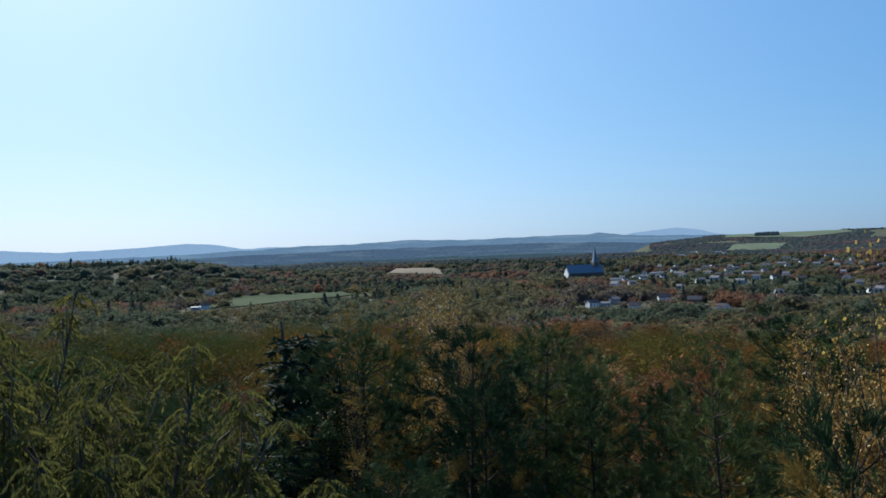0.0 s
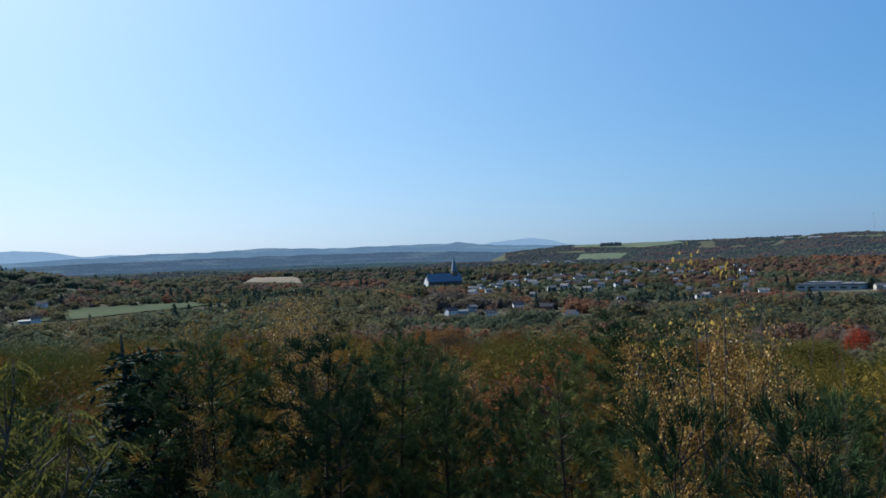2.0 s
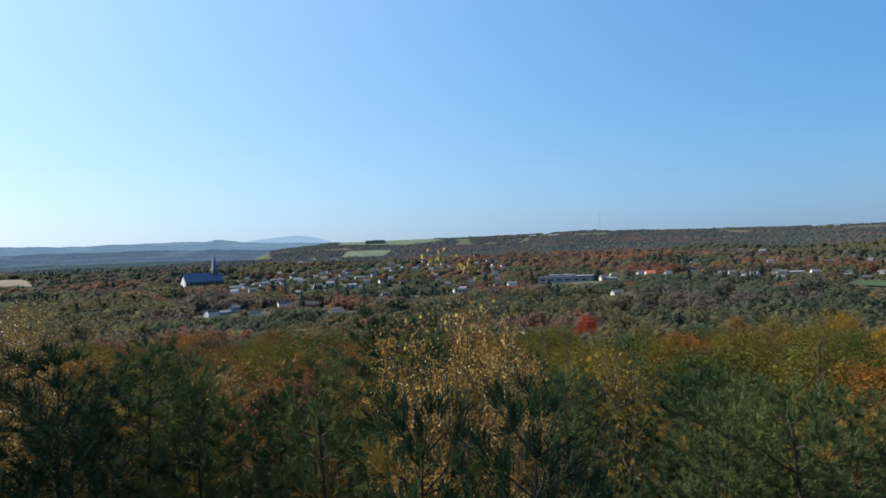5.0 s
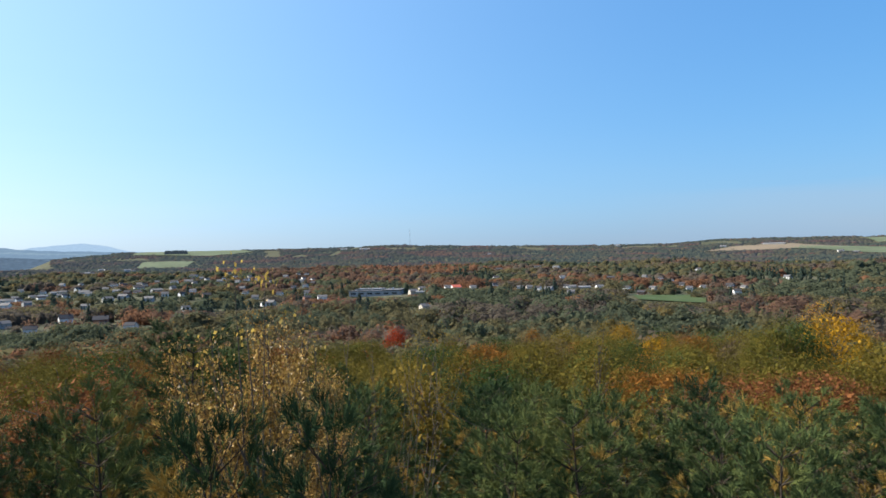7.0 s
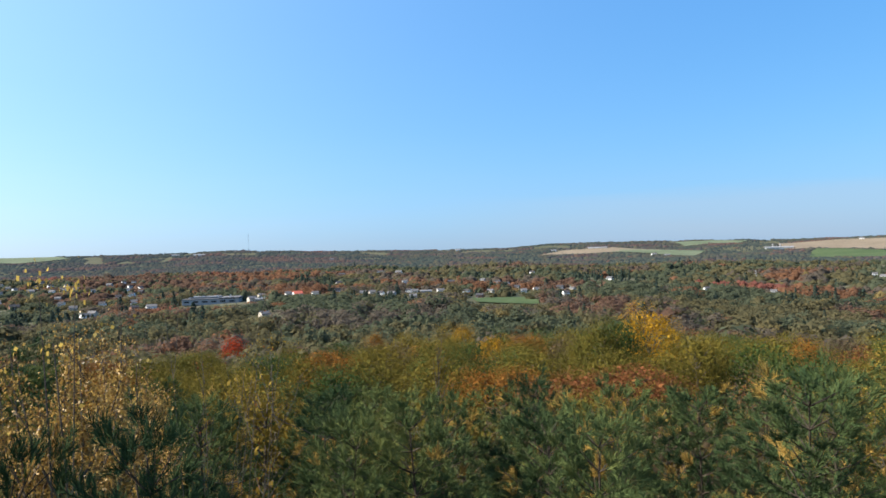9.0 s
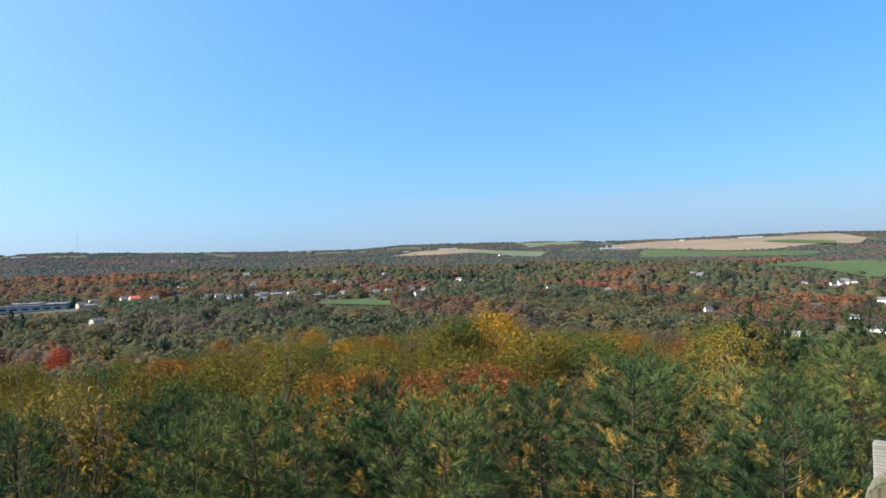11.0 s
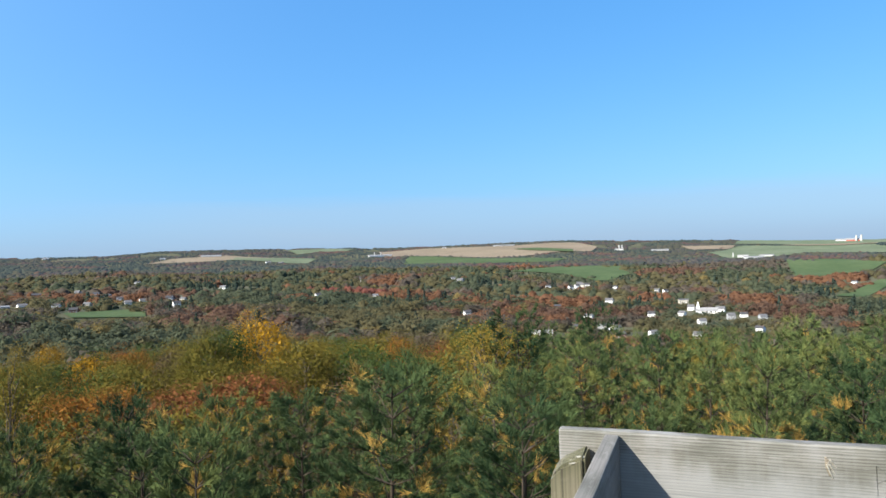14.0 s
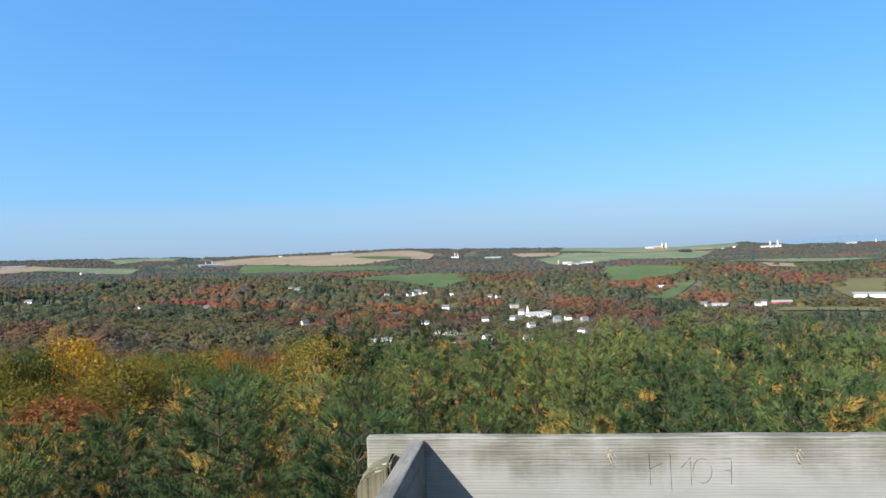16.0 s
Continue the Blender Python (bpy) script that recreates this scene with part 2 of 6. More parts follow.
NEEDLE = leaf_material("pine_needles", [(0.011, 0.026, 0.013), (0.036, 0.06, 0.026), (0.078, 0.103, 0.036), (0.162, 0.165, 0.048)], 0.04, 1.2, 0.85, 0.03, 0.22, 0.42)
OLD_NEEDLE = leaf_material("old_needles", [(0.146, 0.0876, 0.0219), (0.263, 0.175, 0.0438), (0.219, 0.124, 0.0438)], 0.1)
SPRUCE = leaf_material("spruce_needles", [(0.00876, 0.0219, 0.0146), (0.0161, 0.0365, 0.0219)], 0.1)
WALNUT = leaf_material("walnut_leaves", [(0.036, 0.042, 0.013), (0.074, 0.076, 0.02), (0.17, 0.14, 0.032)], 0.42, 0.8, 0.45, 0.25)
GOLD_POPLAR = leaf_material("poplar_leaves", [(0.07, 0.04, 0.014), (0.18, 0.105, 0.03), (0.42, 0.27, 0.075), (0.17, 0.1, 0.035)], 0.25, 0.9, 0.45, 0.14, 0.65)
TIP_LEAF = leaf_material("last_poplar_leaves", [(0.15, 0.105, 0.03), (0.28, 0.2, 0.05), (0.4, 0.3, 0.08)], 0.5, 0.9, 0.5, 0.1, 0.6)
TONES = {
    "green": [(0.0204, 0.0401, 0.0131), (0.0401, 0.0621, 0.0175), (0.0657, 0.0803, 0.0219)],
    "olive": [(0.048, 0.05, 0.012), (0.096, 0.08, 0.016), (0.155, 0.108, 0.02)],
    "yellow": [(0.088, 0.066, 0.015), (0.152, 0.107, 0.02), (0.23, 0.152, 0.028)],
    "gold": [(0.15, 0.086, 0.011), (0.26, 0.142, 0.014), (0.345, 0.19, 0.018)],
    "orange": [(0.108, 0.05, 0.014), (0.18, 0.08, 0.018), (0.23, 0.106, 0.024)],
    "russet": [(0.073, 0.0292, 0.0146), (0.139, 0.0548, 0.0219), (0.19, 0.0803, 0.0292)],
    "red": [(0.19, 0.0292, 0.0131), (0.307, 0.0474, 0.0182), (0.336, 0.0803, 0.0292)],
    "brown": [(0.0438, 0.0328, 0.0204), (0.073, 0.0548, 0.0328), (0.102, 0.073, 0.0438)],
    "conifer": [(0.0131, 0.0277, 0.0146), (0.0248, 0.0453, 0.0219)],
}
LEAF = {k: leaf_material(k + "_leaves", v, 0.2, 0.6, 0.8, 0.03, 0.25, 0.3) for k, v in TONES.items()}
# far woods: leaf tones paled and greyed, with distance haze mixed into the colour
FAR_HAZED_TONES = {
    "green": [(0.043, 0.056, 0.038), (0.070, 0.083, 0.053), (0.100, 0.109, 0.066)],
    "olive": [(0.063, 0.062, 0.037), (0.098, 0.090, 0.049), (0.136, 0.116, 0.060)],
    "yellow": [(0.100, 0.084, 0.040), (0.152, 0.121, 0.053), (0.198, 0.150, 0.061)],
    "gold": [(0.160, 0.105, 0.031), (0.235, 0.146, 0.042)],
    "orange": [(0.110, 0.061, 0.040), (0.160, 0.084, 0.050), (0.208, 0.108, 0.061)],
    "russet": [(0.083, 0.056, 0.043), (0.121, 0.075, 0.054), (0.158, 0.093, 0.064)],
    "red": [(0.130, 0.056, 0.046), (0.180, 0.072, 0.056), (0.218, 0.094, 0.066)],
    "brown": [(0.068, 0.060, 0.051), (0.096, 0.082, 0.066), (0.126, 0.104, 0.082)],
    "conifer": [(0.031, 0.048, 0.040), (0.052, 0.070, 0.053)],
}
FAR = {k: leaf_material(k + "_far_woods", v, 0.48, 0.085, 0.9, 0.03, 0.07) for k, v in FAR_HAZED_TONES.items()}
# ridge woods: base colours darkened, blue haze made to glow from them
RIDGE = {k: leaf_material(k + "_hazed_ridge", [tuple(0.54 * c for c in t) for t in v], 0.4, 0.03, 0.95, 0.02, 0.06, haze_glow=(0.02, 0.029, 0.042)) for k, v in FAR_HAZED_TONES.items()}
BARK = rough_material("bark", [(0.0365, 0.0292, 0.0219), (0.0876, 0.073, 0.0584), (0.131, 0.117, 0.0949)], 6, 0.95, 6, 0.5)
PINE_BARK = rough_material("pine_bark", [(0.024, 0.019, 0.014), (0.045, 0.036, 0.028), (0.08, 0.068, 0.054)], 6, 0.9, 6, 0.4)
PALE_BARK = rough_material("pale_bark", [(0.055, 0.048, 0.04), (0.1, 0.09, 0.075)], 8, 0.9, 6, 0.3)
SOIL = rough_material("woodland_floor", [(0.046, 0.052, 0.034), (0.066, 0.068, 0.044), (0.088, 0.082, 0.058)], 0.012, 0.95, 8, 0.1, 0.3)
GRASS = rough_material("meadow_grass", [(0.034, 0.055, 0.025), (0.05, 0.074, 0.034), (0.068, 0.09, 0.044)], 0.012, 0.9, 8, 0.05, 0.09)
# meadow grass with the dark look of backlight put into its colour
MEADOW = rough_material("darkened_meadow", [(0.022, 0.036, 0.015), (0.032, 0.048, 0.02), (0.048, 0.062, 0.028)], 0.012, 0.95, 8, 0.05, 0.09)
# hill pasture: cooled and paled, the haze over it put into the colour
PALE_GRASS = rough_material("hazed_far_grass", [(0.066, 0.085, 0.053), (0.089, 0.11, 0.07), (0.116, 0.132, 0.088)], 0.012, 0.9, 8, 0.05, 0.09)
STUBBLE = rough_material("corn_stubble", [(0.115, 0.093, 0.07), (0.152, 0.125, 0.092), (0.186, 0.154, 0.116)], 0.006, 0.95, 8, 0.05, 0.15)
OLIVE_LAND = rough_material("rough_pasture", [(0.058, 0.06, 0.03), (0.082, 0.08, 0.04), (0.104, 0.094, 0.052)], 0.01, 0.95, 8, 0.05, 0.15)
TIMBER = wood_material("weathered_timber", (0.162, 0.16, 0.151), (0.118, 0.115, 0.106), None, 0.35, False, (0.2, 0.207, 0.208))
GREY_TIMBER = wood_material("grey_timber", (0.125, 0.121, 0.114), (0.078, 0.075, 0.07))
MOSSY_TIMBER = wood_material("mossy_timber", (0.104, 0.096, 0.07), (0.026, 0.023, 0.015), (0.62, 0.68, 0.42), 0.3, True)
PALE_CHIP = wood_material("bleached_splinters", (0.27, 0.26, 0.235), (0.16, 0.148, 0.128))
KNOT = wood_material("split_knot_crevice", (0.161, 0.139, 0.11), (0.0365, 0.0292, 0.0219))
WHITE_PAINT = plain_material("white_paint", (0.68, 0.68, 0.67))
CREAM_PAINT = plain_material("cream_siding", (0.42, 0.39, 0.33))
GREY_PAINT = plain_material("grey_siding", (0.27, 0.28, 0.29))
BRICK_WALL = plain_material("brick_wall", (0.2, 0.09, 0.06))
RED_PAINT = plain_material("barn_red", (0.33, 0.06, 0.04))
DARK_ROOF = plain_material("dark_shingles", (0.055, 0.055, 0.06), 0.85)
GREY_ROOF = plain_material("grey_shingles", (0.085, 0.085, 0.09), 0.8)
METAL_ROOF = plain_material("pale_roof", (0.19, 0.19, 0.19), 0.6)
RED_ROOF = plain_material("red_roof", (0.45, 0.10, 0.06), 0.7)
CONCRETE = plain_material("silo_concrete", (0.36, 0.36, 0.35), 0.85)
# slate base made bluer and brighter for the sky it reflects
SLATE = plain_material("sky_tinted_slate", (0.1, 0.135, 0.18), 0.45)
STONE = plain_material("church_stone", (0.13, 0.11, 0.10), 0.9)
PANE = plain_material("dark_window_glass", (0.03, 0.035, 0.04), 0.1)
STEEL = plain_material("mast_steel", (0.45, 0.45, 0.46), 0.5, 0.4)


# ---- mesh helpers ----
def mesh_from(name, verts, faces, mat):
    """A mesh out of arrays: faces all have the same number of corners."""
    verts, faces = np.asarray(verts, np.float32).reshape(-1, 3), np.asarray(faces, np.int32)
    me = bpy.data.meshes.new(name)
    k = faces.shape[1]
    me.vertices.add(len(verts))
    me.vertices.foreach_set("co", verts.ravel())
    me.loops.add(faces.size)
    me.loops.foreach_set("vertex_index", faces.ravel())
    me.polygons.add(len(faces))
    me.polygons.foreach_set("loop_start", np.arange(len(faces), dtype=np.int32) * k)
    me.update(calc_edges=True)
    me.validate()
    if mat:
        me.materials.append(mat)
    return me


def part(name, data, parent, label=""):
    ob = new(name, data)
    ob.parent = parent
    return tagged(ob, label)


def bm_mesh(name, bm, mat, smooth=False):
    me = bpy.data.meshes.new(name)
    bmesh.ops.recalc_face_normals(bm, faces=bm.faces)
    bm.to_mesh(me)
    bm.free()
    me.materials.append(mat)
    if smooth:
        for f in me.polygons:
            f.use_smooth = True
    return me


def box(bm, x0, x1, y0, y1, z0, z1, bevel=0.0):
    g = bmesh.ops.create_cube(bm, size=1, matrix=Matrix.Translation(((x0 + x1) / 2, (y0 + y1) / 2, (z0 + z1) / 2)) @ Matrix.Diagonal((x1 - x0, y1 - y0, z1 - z0, 1)))
    if bevel:
        es = list({e for v in g["verts"] for e in v.link_edges})
        bmesh.ops.bevel(bm, geom=es, offset=bevel, segments=2, affect="EDGES", profile=0.5)
    return g["verts"]


def solid(name, mat, *boxes, bevel=0.0):
    bm = bmesh.new()
    for b in boxes:
        box(bm, *b, bevel=bevel)
    return bm_mesh(name, bm, mat)


def polar(bearing, r):
    return -r * math.sin(radians(bearing)), r * math.cos(radians(bearing))


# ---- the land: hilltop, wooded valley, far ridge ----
RANGE = [0, 30, 60, 100, 170, 260, 330, 390, 450, 520, 700, 1000, 1500, 2000, 2800, 3600, 4950]
DROP = [-14, -14.3, -16.5, -21, -31.5, -41, -45, -45.5, -44.5, -43, -44, -44, -36, -22]
RIDGE_AT = [-180, -160, -136, -130, -127, -122, -117, -113, -108, -103, -99, -91, -86, -80, -74, -68, -64, -56, -48, -42, -37, -30, -22, -17, -14, 5, 15, 32, 60, 180]
RIDGE_UP = [0, 0, -.1, -.1, .24, .05, .15, .3, .44, .6, .73, .58, .52, .7, .74, .77, .5, .57, .73, .93, .78, .76, .72, .3, -1.0, -1.1, -1.1, -1.1, -1.1, 0]


def land(r, bearing):
    """Height of the ground, from range and bearing seen from the tower."""
    r, bearing = np.asarray(r, float), np.asarray(bearing, float)
    ridge = 2800 * np.tan(np.radians(np.interp(bearing, RIDGE_AT, RIDGE_UP) - 0.12))
    knots = np.stack([np.full(np.shape(bearing), float(d)) for d in DROP] + [ridge, ridge - 12, ridge - 60], -1)
    i = np.clip(np.searchsorted(RANGE, r, "right") - 1, 0, len(RANGE) - 2)
    ra = np.asarray(RANGE, float)
    f = np.clip((r - ra[i]) / (ra[i + 1] - ra[i]), 0, 1)
    z = np.take_along_axis(knots, i[..., None], -1)[..., 0] * (1 - f) + np.take_along_axis(knots, i[..., None] + 1, -1)[..., 0] * f
    deep = np.interp(bearing, [-100, -78, -60, 60, 120], [0.75, 0.25, 0, 0, 0.4])
    swell = np.interp(bearing, [11, 16, 21, 75, 95], [0, 0.6, 1, 1, 0]) * np.interp(r, [800, 900, 1060, 1300, 1700], [0, 8, 36, 36, 0])
    x, y = -r * np.sin(np.radians(bearing)), r * np.cos(np.radians(bearing))
    roll = 3.0 * np.sin(0.0151 * x + 0.3) * np.sin(0.0127 * y + 1.1) + 2.2 * np.sin(0.0093 * x - 0.0118 * y + 2.0)
    z = z + roll * np.interp(r, [430, 620, 2300, 2750], [0, 1, 1, 0])
    return EYE + z + swell + deep * np.interp(r, [0, 60, 300, 700, 1000, 1500, 2000, 2500], [0, 0, -33, -44, -44, -30, -8, 0])


def build_ground():
    rs = np.concatenate([np.linspace(0.5, 60, 20), np.geomspace(64, 4950, 110)])
    bs = np.linspace(-180, 180, 361)[:-1]
    R, B = np.meshgrid(rs, bs, indexing="ij")
    Z = land(R, B)
    V = np.stack([-R * np.sin(np.radians(B)), R * np.cos(np.radians(B)), Z], -1).reshape(-1, 3)
    n = len(bs)
    i, j = np.meshgrid(np.arange(len(rs) - 1), np.arange(n), indexing="ij")
    a, b = i * n + j, i * n + (j + 1) % n
    F = np.stack([a, b, b + n, a + n], -1).reshape(-1, 4)
    ob = new("ground", mesh_from("ground", V, F, SOIL))
    for f in ob.data.polygons:
        f.use_smooth = True
    tagged(ob, "wooded hill and valley floor under autumn trees", "ground", kind="structure")


build_ground()

FIELDS = []     # (bearings, near ranges, far ranges)


def field(mat, label, *corners, lift=0.7):
    """A field between hedges: corners as bearing and range; it lies on the land."""
    pts = np.array(corners, float)
    bs = np.linspace(pts[:, 0].min() + 0.02, pts[:, 0].max() - 0.02, max(8, int((pts[:, 0].max() - pts[:, 0].min()) / 0.25)))
    near, far = [], []
    for b in bs:
        hits = []
        for p, q in zip(pts, np.roll(pts, -1, 0)):
            if (p[0] - b) * (q[0] - b) <= 0 and p[0] != q[0]:
                hits.append(p[1] + (b - p[0]) / (q[0] - p[0]) * (q[1] - p[1]))
        near.append(min(hits))
        far.append(max(hits))
    near, far = np.array(near), np.array(far)
    FIELDS.append((bs, near, far))
    f = np.linspace(0, 1, 25)
    R = near[:, None] * (1 - f) + far[:, None] * f
    B = np.repeat(bs[:, None], 25, 1)
    V = np.stack([-R * np.sin(np.radians(B)), R * np.cos(np.radians(B)), land(R, B) + lift + R * 0.0006], -1).reshape(-1, 3)
    i, j = np.meshgrid(np.arange(len(bs) - 1), np.arange(24), indexing="ij")
    a = i * 25 + j
    F = np.stack([a, a + 1, a + 26, a + 25], -1).reshape(-1, 4)
    tagged(new("field", mesh_from("field", V, F, mat)), label, "field", kind="structure")


field(MEADOW, "green meadow, its colour darkened as backlit grass", (20.0, 735), (16.2, 715), (8.3, 765), (6.0, 815), (10.0, 850), (15.8, 842), (17.3, 790))
field(STUBBLE, "brown ploughed field", (4.1, 1448), (3.6, 1624), (0.1, 1552), (-0.3, 1352))
field(PALE_GRASS, "pale green pasture on the far slope", (-22.4, 1932), (-23.0, 2264), (-26.7, 2208), (-26.0, 1992))
field(GRASS, "green meadow among trees", (-61.4, 716), (-66.9, 748), (-66.9, 668), (-61.9, 672))
field(STUBBLE, "wide tan field of corn stubble on the ridge", (-85.3, 2208), (-84.8, 2532), (-89.0, 2648), (-95.3, 2624), (-100.8, 2664), (-102.6, 2448), (-102.2, 2144), (-100.0, 2192), (-95.3, 2116), (-88.5, 2156))
field(GRASS, "long green hay field below the ridge", (-86.9, 1936), (-87.2, 2156), (-100.1, 2000), (-99.1, 1892), (-92.6, 1832))
field(GRASS, "bright green pasture between woods", (-95.6, 1584), (-99.9, 1720), (-104.4, 1700), (-105.1, 1476), (-103.1, 1356), (-99.9, 1512))
field(STUBBLE, "tan stubble field on the ridge", (-66.8, 2224), (-68.8, 2384), (-72.8, 2448), (-76.7, 2296), (-72.4, 2212))
field(PALE_GRASS, "green field on the ridge", (-72.6, 2236), (-73.3, 2356), (-79.8, 2244), (-79.0, 2024))
field(PALE_GRASS, "broad green farm fields on the hill", (-111.0, 2024), (-113.2, 2296), (-122.0, 2268), (-124.6, 2236), (-123.6, 1948), (-117.7, 1940), (-115.5, 1836), (-112.3, 1844))
field(GRASS, "green field beside a dark wood", (-116.3, 1730), (-119.6, 1756), (-122.6, 1650), (-121.4, 1500), (-119.4, 1330), (-116.9, 1340))
field(GRASS, "small green clearing", (-119.3, 1056), (-122.5, 1292), (-123.3, 1288), (-121.2, 1048))
field(OLIVE_LAND, "olive-brown pasture", (-132.5, 1160), (-133.4, 1296), (-135.7, 1292), (-135.7, 1024), (-133.7, 1036))
field(PALE_GRASS, "green strip field", (-125.4, 1800), (-129.9, 1848), (-133.5, 1836), (-135.8, 1780), (-129.8, 1724))
field(OLIVE_LAND, "olive river meadow", (-128.8, 860), (-129.0, 908), (-135.6, 900), (-135.6, 848))
field(STUBBLE, "tan strip of cut corn across the green hill", (-116.0, 2304), (-121.0, 2420), (-124.5, 2440), (-124.5, 2300), (-120.0, 2216), lift=2.2)
field(STUBBLE, "tan stubble field at the wood's edge", (-108.9, 2390), (-112.9, 2320), (-112.5, 2210), (-109.8, 2240))
field(GRASS, "green strip in the corn stubble", (-95.9, 2330), (-98.0, 2390), (-100.7, 2300), (-100.7, 2150), (-98.6, 2230), lift=2.2)
field(PALE_GRASS, "pale green field under the skyline", (-77.5, 2680), (-80.5, 2760), (-82.8, 2740), (-82.2, 2588), (-78.3, 2468))
field(STUBBLE, "small tan patch between hedges", (-127.8, 1690), (-129.9, 1665), (-130.2, 1600), (-128.4, 1610))
field(PALE_GRASS, "pale green field on the far ridge", (-22.3, 2632), (-23.2, 3296), (-27.8, 3296), (-31.0, 2672), (-27.8, 2480))
field(PALE_GRASS, "pale green farmland along the skyline", (-112.8, 2420), (-113.3, 3296), (-125.6, 3296), (-126.4, 2500), (-124.0, 2330))

# ---- far hills on the horizon, their blue haze painted in as glow ----
def hills(label, r, base, colour, glow, *crest, fields=0.0):
    """A far range of hills that glows in its haze colour: crest as bearing and degrees above the eye; fields: how much
    farmland shows between its woods.
    """
    bs = np.arange(crest[-1][0], crest[0][0], 0.2)
    el = np.interp(bs, [c[0] for c in crest[::-1]], [c[1] for c in crest[::-1]])
    el = el + np.array([noise.noise((b * 0.9, r * 0.01, 0)) * 0.05 + noise.noise((b * 4, r * 0.01, 3)) * 0.025 for b in bs])
    V, F, UV = [], [], []
    for b, e in zip(bs, el):
        for k, (rr, ee) in enumerate(((r - 250, base), (r - 90, base + 0.6 * (e - base)), (r, e), (r + 120, base))):
            V.append((*polar(b, rr), EYE + rr * math.tan(radians(ee))))
            UV.append((b, ee))
    for i in range(len(bs) - 1):
        for k in range(3):
            F.append((4 * i + k, 4 * i + 4 + k, 4 * i + 5 + k, 4 * i + 1 + k))
    me = mesh_from("backdrop", V, F, None)
    lay = me.uv_layers.new(name="bearing")
    lay.data.foreach_set("uv", np.asarray(UV, np.float32)[np.asarray(F).ravel()].ravel())
    m, n, l, p = material("far_hills")
    uv, tones = n.new("ShaderNodeUVMap"), []
    uv.uv_map = "bearing"
    for k, (sx, sy, detail) in enumerate(((0.28, 5.5, 3), (3.0, 22.0, 4))):      # farms and woods; single copses
        mp, nz = n.new("ShaderNodeMapping"), n.new("ShaderNodeTexNoise")
        mp.inputs["Scale"].default_value, mp.inputs["Location"].default_value = (sx, sy, 1), (r * 0.013, k * 3.7, 0)
        nz.inputs["Scale"].default_value, nz.inputs["Detail"].default_value = 1.0, detail
        l.new(uv.outputs[0], mp.inputs[0])
        l.new(mp.outputs[0], nz.inputs["Vector"])
        tones.append(nz.outputs[0])
    # farther ranges get a weaker pattern, as haze would leave it
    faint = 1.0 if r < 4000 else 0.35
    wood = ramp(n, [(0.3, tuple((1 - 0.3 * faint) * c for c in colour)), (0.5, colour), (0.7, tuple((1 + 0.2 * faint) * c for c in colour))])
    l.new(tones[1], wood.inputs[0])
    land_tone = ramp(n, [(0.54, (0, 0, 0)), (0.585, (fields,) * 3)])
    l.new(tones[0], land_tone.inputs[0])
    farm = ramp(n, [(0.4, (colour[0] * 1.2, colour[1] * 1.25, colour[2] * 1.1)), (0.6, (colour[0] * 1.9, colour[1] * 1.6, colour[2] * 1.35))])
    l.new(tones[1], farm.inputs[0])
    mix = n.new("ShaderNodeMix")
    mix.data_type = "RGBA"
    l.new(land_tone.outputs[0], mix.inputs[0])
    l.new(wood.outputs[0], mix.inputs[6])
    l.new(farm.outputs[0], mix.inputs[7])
    # unlit backdrop: the haze's blue is emitted in place of daylight
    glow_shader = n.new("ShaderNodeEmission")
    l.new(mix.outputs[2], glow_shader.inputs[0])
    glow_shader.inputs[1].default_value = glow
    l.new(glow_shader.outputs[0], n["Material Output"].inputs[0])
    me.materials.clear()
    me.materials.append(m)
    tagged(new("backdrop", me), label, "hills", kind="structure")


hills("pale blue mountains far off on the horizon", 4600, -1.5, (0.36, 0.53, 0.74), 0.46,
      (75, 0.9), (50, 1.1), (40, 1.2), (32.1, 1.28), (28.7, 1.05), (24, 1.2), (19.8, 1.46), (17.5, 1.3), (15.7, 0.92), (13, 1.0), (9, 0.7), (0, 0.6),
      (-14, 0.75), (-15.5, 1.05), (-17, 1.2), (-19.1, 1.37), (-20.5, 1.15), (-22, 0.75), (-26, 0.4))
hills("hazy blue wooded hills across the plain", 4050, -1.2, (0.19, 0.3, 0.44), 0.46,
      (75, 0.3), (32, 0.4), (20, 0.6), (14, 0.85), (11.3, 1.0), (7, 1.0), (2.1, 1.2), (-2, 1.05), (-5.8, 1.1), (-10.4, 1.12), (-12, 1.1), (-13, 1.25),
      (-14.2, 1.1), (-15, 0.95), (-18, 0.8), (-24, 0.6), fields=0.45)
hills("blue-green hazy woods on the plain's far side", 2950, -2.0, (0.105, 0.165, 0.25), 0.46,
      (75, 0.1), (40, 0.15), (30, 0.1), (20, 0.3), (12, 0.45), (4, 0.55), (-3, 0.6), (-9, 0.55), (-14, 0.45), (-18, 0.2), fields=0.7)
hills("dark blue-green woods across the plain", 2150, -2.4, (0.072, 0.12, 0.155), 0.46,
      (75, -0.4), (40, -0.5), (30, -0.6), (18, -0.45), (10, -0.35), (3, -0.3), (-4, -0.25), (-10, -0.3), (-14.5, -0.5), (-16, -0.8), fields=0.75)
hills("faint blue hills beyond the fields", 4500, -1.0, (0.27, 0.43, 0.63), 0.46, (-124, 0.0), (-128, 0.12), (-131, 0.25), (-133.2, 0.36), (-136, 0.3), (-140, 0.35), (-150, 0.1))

# ---- buildings ----
SIGHT = []      # (bearing, half width in degrees, range, degrees at which it stays in view)


